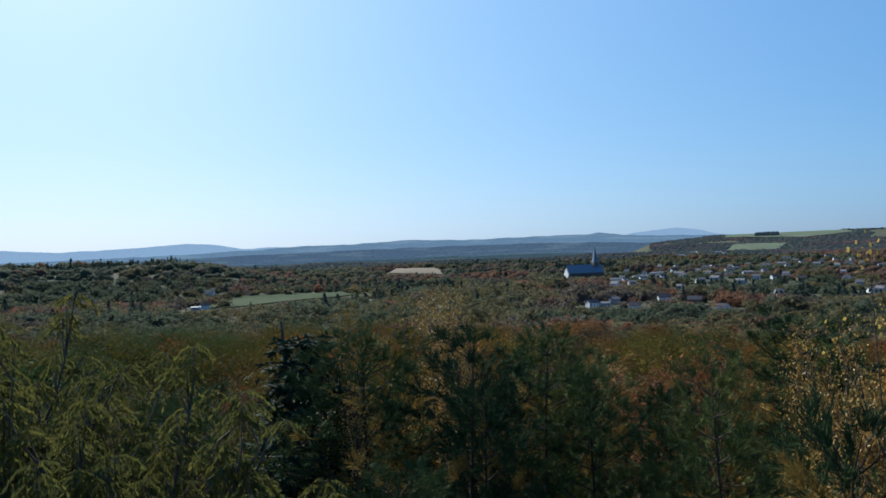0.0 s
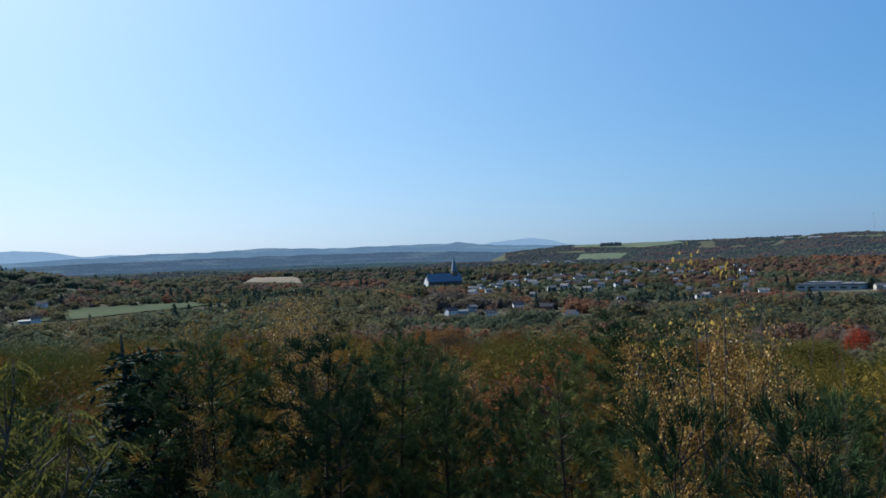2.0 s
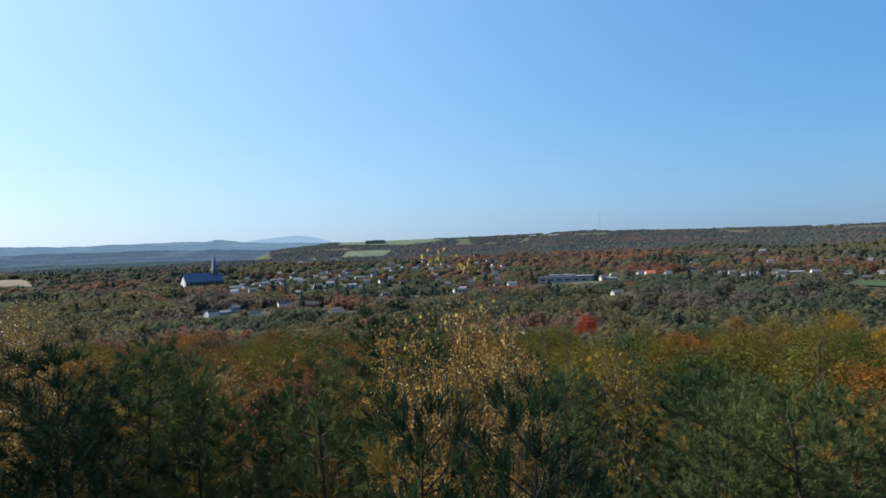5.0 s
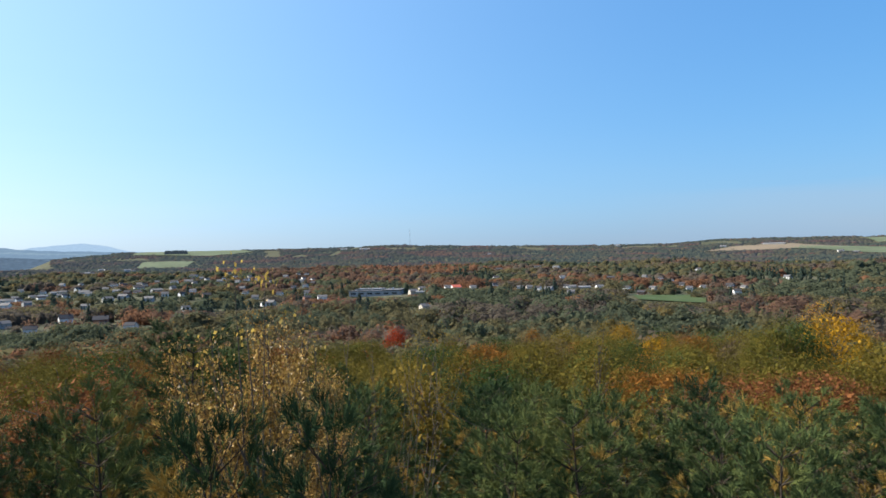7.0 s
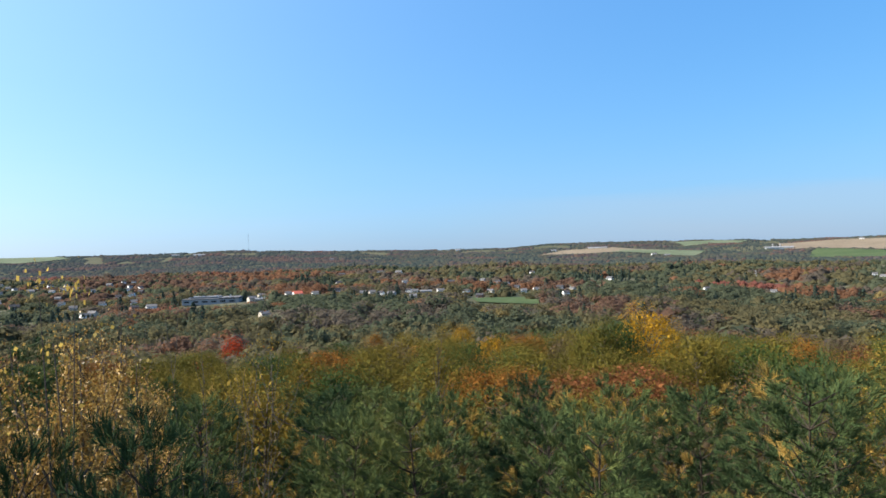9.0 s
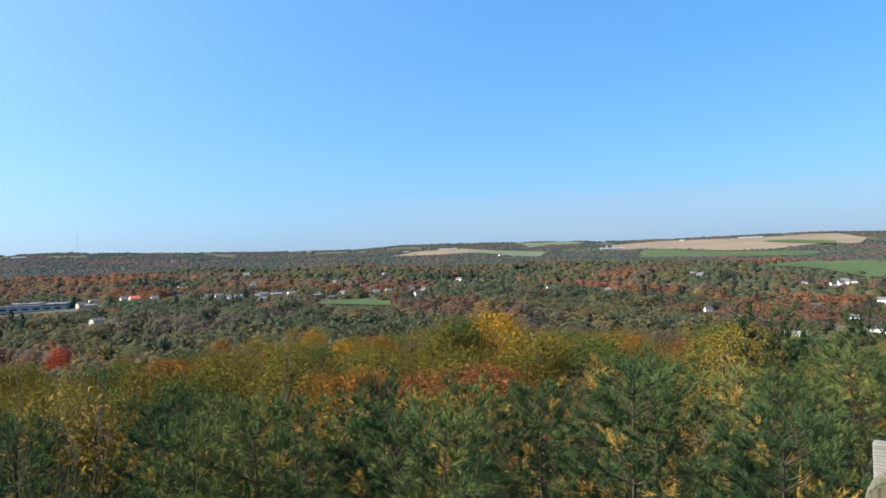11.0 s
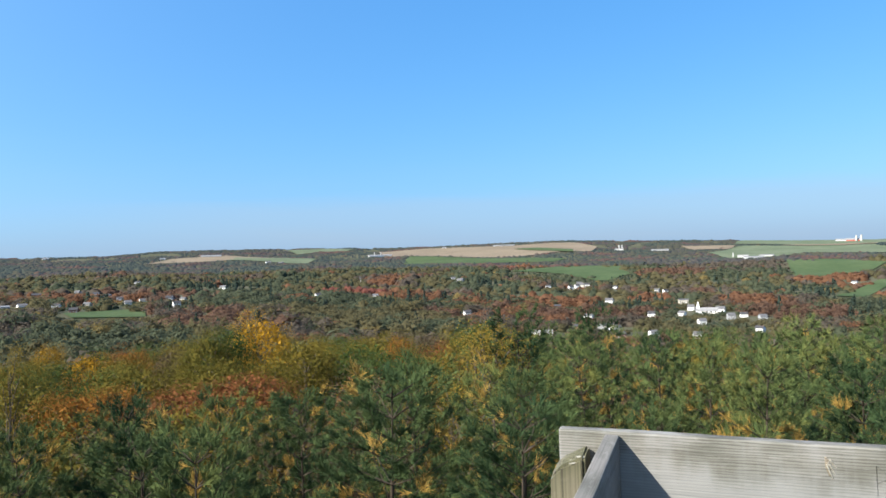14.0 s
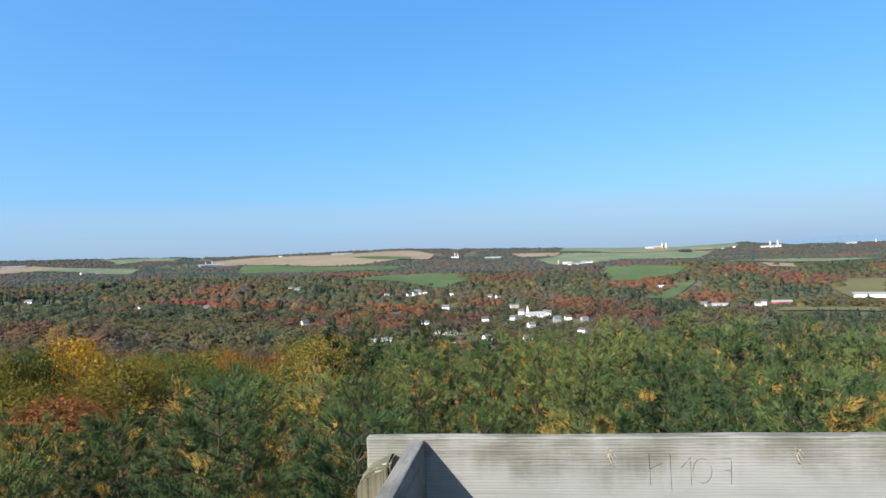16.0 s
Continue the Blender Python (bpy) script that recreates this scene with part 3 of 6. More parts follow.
def gabled(w, d, h, roof_h, eave=0.04):
    """Unit gabled shell: wall prism and an overhanging roof."""
    bm = bmesh.new()
    x, y = w / 2, d / 2
    lo = [bm.verts.new(p) for p in ((-x, -y, 0), (x, -y, 0), (x, y, 0), (-x, y, 0))]
    up = [bm.verts.new(p) for p in ((-x, -y, h), (x, -y, h), (x, y, h), (-x, y, h))]
    a, b = bm.verts.new((-x, 0, h + roof_h)), bm.verts.new((x, 0, h + roof_h))
    for i in range(4):
        j = (i + 1) % 4
        bm.faces.new((lo[i], lo[j], up[j], up[i]))
    bm.faces.new((up[3], up[0], a))
    bm.faces.new((up[1], up[2], b))
    bm.faces.new((up[0], up[1], b, a))
    bm.faces.new((up[2], up[3], a, b))
    bm.faces.new(lo[::-1])
    rf = bmesh.new()
    t = 0.05
    for s in (-1, 1):
        e = 1 + 2 * eave
        p = [(-x * e, s * y * 1.12, h - roof_h * 0.12), (x * e, s * y * 1.12, h - roof_h * 0.12), (x * e, 0, h + roof_h), (-x * e, 0, h + roof_h)]
        v0 = [rf.verts.new((q[0], q[1], q[2] + 0.006)) for q in p]
        v1 = [rf.verts.new((q[0], q[1], q[2] + t)) for q in p]
        rf.faces.new(v0)
        rf.faces.new(v1)
        for i in range(4):
            j = (i + 1) % 4
            rf.faces.new((v0[i], v0[j], v1[j], v1[i]))
    return bm, rf


BUILT = {}


def make_building(name, wall_mat, roof_mat, label, category, d, roof_h, windows, chimney):
    thing = new(name)
    bm, rf = gabled(1.0, d, 1.0 - roof_h, roof_h)
    part("wall", bm_mesh("wall", bm, wall_mat), thing)
    roof = part("roof", bm_mesh("roof", rf, roof_mat), thing)
    h = 1.0 - roof_h
    for i in range(windows):
        x = -0.5 + (i + 0.5) / windows
        me = solid("window", PANE, (x - 0.05, x + 0.05, -d / 2 - 0.012, -d / 2 + 0.01, h * 0.42, h * 0.72))
        pane = part("window", me, thing)
        part("window_frame", solid("window_frame", WHITE_PAINT, (x - 0.06, x - 0.05, -d / 2 - 0.016, -d / 2 + 0.01, h * 0.40, h * 0.74), (x + 0.05, x + 0.06, -d / 2 - 0.016, -d / 2 + 0.01, h * 0.40, h * 0.74),
                                   (x - 0.06, x + 0.06, -d / 2 - 0.018, -d / 2 + 0.01, h * 0.38, h * 0.41)), pane)
    if windows:
        part("door", solid("door", GREY_PAINT, (-0.5 + 0.06, -0.5 + 0.13, -d / 2 - 0.014, -d / 2 + 0.01, 0, h * 0.55)), thing)
    if chimney:
        part("chimney", solid("chimney", BRICK_WALL, (0.2, 0.27, -0.04, 0.04, h, 1.12)), roof)
    return tagged(thing, label, category)


KINDS = {
    "white_house": (WHITE_PAINT, DARK_ROOF, "white clapboard house with a dark shingle roof", "house", 0.75, 0.34, 3, True),
    "cream_house": (CREAM_PAINT, GREY_ROOF, "cream-sided house with a grey shingle roof", "house", 0.8, 0.32, 3, True),
    "grey_house": (GREY_PAINT, GREY_ROOF, "grey-sided house with a pale grey roof", "house", 0.8, 0.3, 3, False),
    "brick_house": (BRICK_WALL, DARK_ROOF, "brick house with a dark roof", "house", 0.8, 0.34, 3, True),
    "bright_house": (WHITE_PAINT, GREY_ROOF, "white house with a grey roof", "house", 0.8, 0.36, 2, False),
    "barn": (WHITE_PAINT, METAL_ROOF, "long white farm barn with a metal roof", "barn", 0.35, 0.35, 0, False),
    "red_barn": (RED_PAINT, METAL_ROOF, "red farm barn with a metal roof", "barn", 0.4, 0.4, 0, False),
    "shed": (GREY_PAINT, METAL_ROOF, "long low building with a pale metal roof", "building", 0.4, 0.25, 4, False),
    "red_roofed_house": (WHITE_PAINT, RED_ROOF, "white house with a red roof", "house", 0.8, 0.45, 3, False),
    "block": (CREAM_PAINT, GREY_ROOF, "two-storey beige village building", "building", 0.8, 0.12, 4, False),
    "hall": (WHITE_PAINT, METAL_ROOF, "large white hall beside a pasture", "building", 0.4, 0.2, 0, False),
}
lot = random.Random(5)


def raise_building(kind, bearing, r, w, h, turn=None):
    name = {"white_house": "house", "cream_house": "house", "grey_house": "house", "brick_house": "house", "bright_house": "house",
            "red_roofed_house": "house", "red_barn": "barn", "shed": "low_building", "block": "village_building", "hall": "hall"}.get(kind, kind)
    x, y = polar(bearing, r)
    z = float(land(r, bearing)) - 0.3
    low = w / 0.9
    m = pose(x, y, z, 0, 0, bearing + (lot.uniform(-35, 35) if turn is None else turn)) @ Matrix.Diagonal((low, low, h, 1))
    if kind in BUILT:
        ob = copy_thing(BUILT[kind], m)
        ob.scale = m.to_scale()
    else:
        ob = BUILT[kind] = make_building(name, *KINDS[kind])
        ob.matrix_basis = m
    tagged(ob, group="buildings in the valley")
    base = math.degrees(math.atan2(z - EYE + (0.44 if bearing < -100 else 0.56 if bearing > -42 else 0.62) * h, r))
    SIGHT.append((bearing, math.degrees(0.5 * w / r) + 0.06, r, base))
    return ob


def house(bearing, r, w, h):
    w, h = min(12.0, max(w * 0.7, 6.5)), min(7.5, max(h, 4.8) * 1.1)
    raise_building(lot.choice(["white_house", "white_house", "cream_house", "grey_house", "bright_house", "bright_house", "brick_house"]), bearing, r, w, h)


def barn(bearing, r, w, h):
    raise_building("barn", bearing, r, max(w, 8), max(h, 4.5), lot.uniform(-12, 12))


def redbarn(bearing, r, w, h):
    raise_building("red_barn", bearing, r, max(w, 8), max(h, 4.5), lot.uniform(-12, 12))


def shed(bearing, r, w, h):
    side = lot.choice((-1, 1))
    raise_building("shed", bearing + side * math.degrees(0.22 * w / r), r, max(w * 0.5, 8), max(h, 4.0), lot.uniform(-25, 25))
    raise_building(lot.choice(["grey_house", "cream_house", "white_house"]), bearing - side * math.degrees(0.3 * w / r), r + lot.uniform(-12, 12), max(w * 0.26, 7), lot.uniform(5, 6.5))


def redroof(bearing, r, w, h):
    raise_building("red_roofed_house", bearing, r, max(w, 8), max(h, 6), 20)


def block(bearing, r, w, h):
    raise_building("block", bearing, r, w, max(h, 7), 10)


def hall(bearing, r, w, h):
    raise_building("hall", bearing, r, w, h, 5)


barn(-98.0, 576, 15.0, 4.2)
house(-103.4, 984, 12.8, 8.8)
house(-106.7, 608, 3.9, 3.9)
house(-110.0, 596, 6.3, 5.8)
house(-108.9, 792, 7.7, 3.9)
house(-112.4, 760, 8.6, 6.2)
house(-113.3, 784, 5.7, 4.5)
house(-114.4, 672, 4.9, 4.4)
house(-114.6, 768, 3.7, 5.0)
shed(-103.0, 660, 10.7, 4.8)
house(-103.9, 648, 5.3, 3.7)
house(-100.9, 652, 4.2, 4.2)
house(-104.2, 584, 2.8, 2.4)
house(-106.6, 776, 5.7, 6.3)
block(-109.0, 940, 9.9, 6.9)
house(-107.1, 1136, 9.2, 5.5)
house(-107.7, 1132, 7.4, 5.5)
house(-103.9, 1196, 5.8, 3.9)
house(-100.4, 1148, 8.4, 6.5)
house(-100.9, 1184, 9.6, 6.7)
house(-101.3, 1220, 9.9, 6.9)
house(-101.7, 1260, 12.3, 6.1)
house(-98.6, 1160, 8.5, 5.7)
barn(-113.4, 1864, 21.2, 7.6)
barn(-114.1, 1820, 38.4, 5.9)
barn(-115.0, 1860, 27.2, 6.0)
barn(-119.9, 2640, 30.0, 8.6)
redbarn(-120.6, 2612, 33.9, 10.6)
barn(-128.3, 2400, 35.1, 7.8)
barn(-128.8, 2412, 31.3, 9.8)
hall(-134.9, 1048, 39.1, 7.7)
shed(-124.4, 956, 34.2, 3.1)
house(-127.5, 952, 7.7, 4.6)
house(-127.9, 968, 7.1, 6.3)
redbarn(-129.1, 992, 20.9, 3.2)
house(-125.2, 2352, 7.6, 7.6)
house(-126.0, 2456, 8.0, 6.0)
barn(-133.7, 3296, 32.1, 10.7)
house(-120.6, 1228, 10.0, 4.0)
barn(-84.9, 2244, 65.6, 7.3)
house(-90.2, 2600, 19.0, 12.7)
barn(-95.1, 2624, 68.2, 6.4)
barn(-104.3, 2232, 21.7, 7.2)
barn(-107.4, 2240, 43.6, 7.3)
house(-50.1, 2212, 14.4, 12.6)
house(-54.0, 1472, 19.1, 7.2)
house(-55.5, 1424, 16.2, 8.1)
house(-56.3, 884, 6.5, 5.0)
shed(-57.3, 868, 25.4, 4.2)
house(-59.8, 1040, 13.5, 5.1)
house(-58.9, 868, 11.3, 4.9)
house(-62.1, 728, 8.3, 3.0)
house(-63.0, 840, 9.5, 3.4)
house(-61.0, 824, 9.4, 2.7)
house(-65.7, 844, 4.1, 5.5)
house(-68.6, 956, 10.9, 6.2)
house(-52.5, 844, 8.2, 4.1)
house(-53.3, 832, 9.5, 5.4)
barn(-71.7, 2416, 54.9, 5.9)
barn(-68.2, 2388, 15.5, 5.8)
barn(-60.4, 2612, 14.8, 10.6)
house(-76.0, 2088, 17.0, 6.8)
house(-77.0, 2072, 20.2, 5.0)
house(-66.4, 1340, 10.9, 5.4)
house(-101.1, 1308, 12.7, 6.4)
house(-91.5, 1280, 14.5, 7.3)
house(-90.9, 1328, 9.7, 5.4)
house(-50.9, 1372, 15.6, 5.6)
house(-14.4, 892, 10.1, 4.3)
house(-14.9, 920, 9.0, 4.5)
shed(-16.1, 1076, 22.7, 5.2)
house(-17.8, 556, 10.8, 6.3)
house(-20.1, 540, 12.3, 6.1)
house(-15.6, 496, 8.1, 3.6)
house(-22.1, 492, 5.6, 2.8)
house(-19.1, 704, 9.1, 3.4)
house(-14.0, 536, 6.1, 3.0)
house(-26.0, 680, 8.8, 4.4)
house(-19.0, 1084, 28.2, 6.2)
shed(-17.4, 1140, 20.4, 4.6)
house(-21.0, 1268, 14.4, 6.2)
house(-21.7, 1256, 10.2, 6.1)
house(-22.7, 1060, 18.9, 6.9)
house(-23.9, 972, 15.8, 5.5)
house(-25.2, 1180, 13.4, 5.7)
house(-26.2, 1180, 15.3, 5.7)
house(-31.9, 692, 5.6, 4.5)
house(-32.4, 700, 5.1, 5.7)
house(-35.2, 744, 4.8, 4.2)
house(-36.4, 736, 12.0, 3.6)
shed(-44.1, 700, 13.6, 2.8)
house(-44.5, 788, 7.7, 3.8)
house(-46.6, 812, 5.9, 5.3)
redroof(-47.3, 820, 9.3, 6.0)
shed(-20.3, 1884, 21.4, 6.1)
shed(-22.1, 1780, 26.0, 7.2)
shed(-19.4, 1752, 19.9, 5.7)
house(-22.5, 1832, 11.9, 5.9)
house(-41.9, 1716, 11.1, 7.0)
house(-29.2, 1468, 7.2, 10.7)
barn(-39.9, 2600, 33.8, 6.3)
barn(-38.2, 2660, 21.6, 6.5)
house(-26.6, 1484, 24.1, 7.2)
house(-44.7, 524, 3.0, 3.4)
house(-14.0, 896, 8.7, 4.4)
shed(-12.8, 512, 15.0, 2.5)
house(-48.7, 832, 9.5, 4.7)
shed(19.0, 716, 15.1, 2.3)
house(18.2, 872, 12.7, 5.7)


# more roofs of the town and the hamlets, half hidden among trees
for b0, b1, r0, r1, count in ((-36, -14, 740, 1400, 90), (-70, -46, 700, 1150, 16), (-104, -72, 760, 1180, 6), (-114, -101, 700, 900, 12)):
    for k in range(count):
        b, r = lot.uniform(b0, b1), lot.uniform(r0, r1)
        if all(abs(b - s[0]) > s[1] + 0.35 or abs(r - s[2]) > 70 for s in SIGHT) and not any(bs[0] < b < bs[-1] and np.interp(b, bs, near) < r < np.interp(b, bs, far) for bs, near, far in FIELDS):
            house(b, r, lot.uniform(7, 12), lot.uniform(4.8, 6.2))


def stand(ob, bearing, r, turn=0.0, sink=0.3):
    x, y = polar(bearing, r)
    ob.matrix_basis = pose(x, y, float(land(r, bearing)) - sink, 0, 0, bearing + turn)
    return ob


def spire_mesh(w, z0, z1, mat, sides=4):
    bm = bmesh.new()
    bmesh.ops.create_cone(bm, cap_ends=True, segments=sides, radius1=w * 0.72, radius2=0.05, depth=z1 - z0,
                          matrix=Matrix.Translation((0, 0, (z0 + z1) / 2)) @ Matrix.Rotation(radians(45), 4, "Z"))
    return bm_mesh("spire", bm, mat)


def big_church():
    """Large stone church: long slate nave, bright west gable, tall spire at the far end."""
    c = tagged(new("church"), "large dark stone church with sky-tinted slate roof and tall spire", "church")
    bm, rf = gabled(54, 20, 11, 11, 0.01)
    part("nave", bm_mesh("nave", bm, STONE), c)
    for v in rf.verts:
        v.co.z += 0.3
    part("roof", bm_mesh("roof", rf, SLATE), c, "slate nave roof, the sky's blue put into its colour")
    g = bmesh.new()
    v = [g.verts.new(p) for p in ((-27.6, -9, 2), (-27.6, 9, 2), (-27.6, 9, 9), (-27.6, 0, 18), (-27.6, -9, 9))]
    f = g.faces.new(v)
    bmesh.ops.extrude_face_region(g, geom=[f])
    for q in v:
        q.co.x -= 0.6
    part("gable", bm_mesh("gable", g, WHITE_PAINT), c, "bright painted gable front")
    part("tower", solid("tower", STONE, (14, 22, -4, 4, 0, 25)), c)
    sp = part("spire", spire_mesh(7.5, 25.2, 50, SLATE), c, "dark slate spire")
    sp.matrix_basis = pose(18, 0, 0)
    for s in (-1, 1):
        for q in (-1, 1):
            pin = part("pinnacle", spire_mesh(1.3, 25.1, 30, SLATE), c)
            pin.matrix_basis = pose(18 + 3.3 * s, 3.3 * q, 0)
    for i in range(6):
        x = -21 + i * 6.5
        part("window", solid("window", PANE, (x - 0.8, x + 0.8, -10.12, -9.9, 3, 8.5)), c)
    stand(c, -11.75, 1064, 22)
    SIGHT.append((-11.7, 1.5, 1064, math.degrees(math.atan2(float(land(1064, -11.7)) - EYE + 5, 1064))))


def village_church():
    c = tagged(new("church"), "white wooden village church with a small pointed steeple", "church")
    bm, rf = gabled(27, 10, 4.0, 3.6, 0.02)
    part("nave", bm_mesh("nave", bm, WHITE_PAINT), c)
    for v in rf.verts:
        v.co.z += 0.2
    part("roof", bm_mesh("roof", rf, METAL_ROOF), c)
    part("tower", solid("tower", WHITE_PAINT, (-12.5, -9, -1.8, 1.8, 0, 9.5)), c)
    sp = part("spire", spire_mesh(3.3, 9.6, 16, WHITE_PAINT), c)
    sp.matrix_basis = pose(-10.75, 0, 0)
    for i in range(4):
        part("window", solid("window", PANE, (-6 + i * 5, -4.8 + i * 5, -5.1, -4.9, 1.2, 3.2)), c)
    stand(c, -110.7, 820, 4)
    c.scale = (0.85, 0.85, 0.85)
    SIGHT.append((-110.7, 1.2, 820, math.degrees(math.atan2(float(land(820, -110.7)) - EYE + 2.6, 820))))


def factory():
    c = tagged(new("factory"), "long low grey factory with flat pale roof sections", "factory")
    part("wall", solid("wall", GREY_PAINT, (-27, 27, -16, 16, 0, 5.2)), c)
    part("roof", solid("roof", GREY_ROOF, (-27.4, 8, -16.4, 16.4, 5.25, 5.9)), c)
    part("roof", solid("roof", GREY_ROOF, (8.2, 27.4, -16.4, 16.4, 5.25, 6.6)), c, "bright flat roof section")
    part("roof", solid("roof", METAL_ROOF, (-20, 6, -8, 12, 5.95, 7.6)), c, "raised bright roof section")
    for i in range(4):
        part("vent", solid("vent", STEEL, (-23 + i * 13, -21.5 + i * 13, -3, -1.5, 5.95, 8.4)), c)
    for i in range(6):
        part("window", solid("window", PANE, (-25 + i * 8.6, -20 + i * 8.6, -16.2, -15.9, 2.2, 3.8)), c)
    stand(c, -40.9, 735, -12)
    SIGHT.append((-40.9, 2.1, 725, -3.3))


def silo(bearing, r, height):
    height *= 0.8
    s = tagged(new("silo"), "tall pale concrete farm silo with a domed cap", "silo", "farm silos")
    bm = bmesh.new()
    bmesh.ops.create_cone(bm, cap_ends=True, segments=14, radius1=height * 0.14, radius2=height * 0.14, depth=height, matrix=Matrix.Translation((0, 0, height / 2)))
    part("shaft", bm_mesh("shaft", bm, CONCRETE), s)
    bm = bmesh.new()
    bmesh.ops.create_uvsphere(bm, u_segments=12, v_segments=6, radius=height * 0.138, matrix=Matrix.Translation((0, 0, height)) @ Matrix.Diagonal((1, 1, 0.8, 1)))
    part("cap", bm_mesh("cap", bm, METAL_ROOF), s)
    stand(s, bearing, r)
    SIGHT.append((bearing, 0.12, r, math.degrees(math.atan2(float(land(r, bearing)) - EYE + 0.3 * height, r))))


def lattice_mast(bearing, r, height, w, label):
    """Steel lattice mast: three legs with crossed braces."""
    c = tagged(new("radio_mast"), label, "mast")
    for k in range(3):
        a = radians(120 * k)
        x, y = w * math.cos(a), w * math.sin(a)
        part("leg", solid("leg", STEEL, (x - w * 0.16, x + w * 0.16, y - w * 0.16, y + w * 0.16, 0, height)), c)
    bm = bmesh.new()
    n = int(height / (2.4 * w))
    for i in range(n):
        z = height * (i + 0.5) / n
        for k in range(3):
            a, b = radians(120 * k), radians(120 * (k + 1))
            p, q = Vector((w * math.cos(a), w * math.sin(a), z - w)), Vector((w * math.cos(b), w * math.sin(b), z + w))
            m = (p + q) / 2
            bmesh.ops.create_cube(bm, size=1, matrix=Matrix.Translation(m) @ (q - p).to_track_quat("Z", "Y").to_matrix().to_4x4() @ Matrix.Diagonal((w * 0.14, w * 0.14, (q - p).length, 1)))
    part("bracing", bm_mesh("bracing", bm, STEEL), c)
    stand(c, bearing, r)


big_church()
village_church()
factory()
silo(-104.3, 2280, 19), silo(-104.52, 2284, 19), silo(-112.7, 1876, 15), silo(-120.8, 2600, 24), silo(-121.1, 2592, 26)
silo(-128.5, 2404, 26), silo(-129.0, 2416, 28), silo(-84.5, 2272, 15), silo(-85.0, 2272, 15), silo(-135.2, 2790, 16)
lattice_mast(-43.6, 2780, 70, 1.1, "tall thin steel radio mast on the ridge")
lattice_mast(-83.3, 1272, 15, 0.8, "small steel mast among orange trees")

# ---- far woods ----
rng = np.random.default_rng(11)
BIN = 0.1
BINS = np.arange(-150, 60, BIN)


def sight_table():
    """By bearing: the open spots (range, lowest line of sight) that the trees before them leave in view."""
    table = [[] for _ in BINS]
    for b, half, r, el in SIGHT:
        for i in range(max(0, int((b - half + 150) / BIN)), min(len(BINS) - 1, int((b + half + 150) / BIN)) + 1):
            table[i].append((r, el))
    for bs, near, far in FIELDS:
        for i in range(max(0, int((bs[0] + 150) / BIN)), min(len(BINS) - 1, int((bs[-1] + 150) / BIN)) + 1):
            n0, f0 = np.interp(BINS[i], bs, near), np.interp(BINS[i], bs, far)
            e0, e1 = (math.degrees(math.atan2(float(land(q, BINS[i])) - EYE, q)) for q in (n0, f0))
            table[i].append((n0, e0 + (0.3 + 0.35 * noise.noise((BINS[i] * 1.7, n0 * 0.01, 0))) * (e1 - e0)))
    return table


TABLE = sight_table()


def in_field(r, b, grow=0.0):
    hit = np.zeros(len(r), bool)
    for bs, near, far in FIELDS:
        inside = (b > bs[0]) & (b < bs[-1])
        hit |= inside & (r > np.interp(b, bs, near) - grow) & (r < np.interp(b, bs, far) + grow)
    return hit


SKY_AT = [-150, -136, -118, -100, -96, -90, -75, -60, -45, -25, 0, 15, 32, 60]
SKY_EL = [-5.8, -5.9, -5.6, -5.2, -4.9, -5.6, -4.9, -5.6, -6.3, -5.6, -4.4, -3.6, -2.6, -2.6]


def fit_height(r, b, h, width):
    """Trees before an open spot are lowered to keep it in the camera's view; where they'd be shrubs there are none."""
    out = h.copy()
    g = land(r, b) - EYE
    half = np.degrees(np.arctan2(width, r))
    for k in range(len(r)):
        i0, i1 = int((b[k] - half[k] + 150) / BIN), int((b[k] + half[k] + 150) / BIN)
        for i in range(max(0, i0), min(len(TABLE) - 1, i1) + 1):
            for rr, el in TABLE[i]:
                if r[k] < rr + 2:
                    out[k] = min(out[k], r[k] * math.tan(radians(el)) - g[k])
                elif r[k] < rr + 12:
                    out[k] = min(out[k], 0)
    near = r < 260
    cap = r * np.tan(np.radians(np.interp(b, SKY_AT, SKY_EL))) - g
    out[near] = np.minimum(out, cap * rng.uniform(0.8, 1.0, len(r)))[near]
    return out


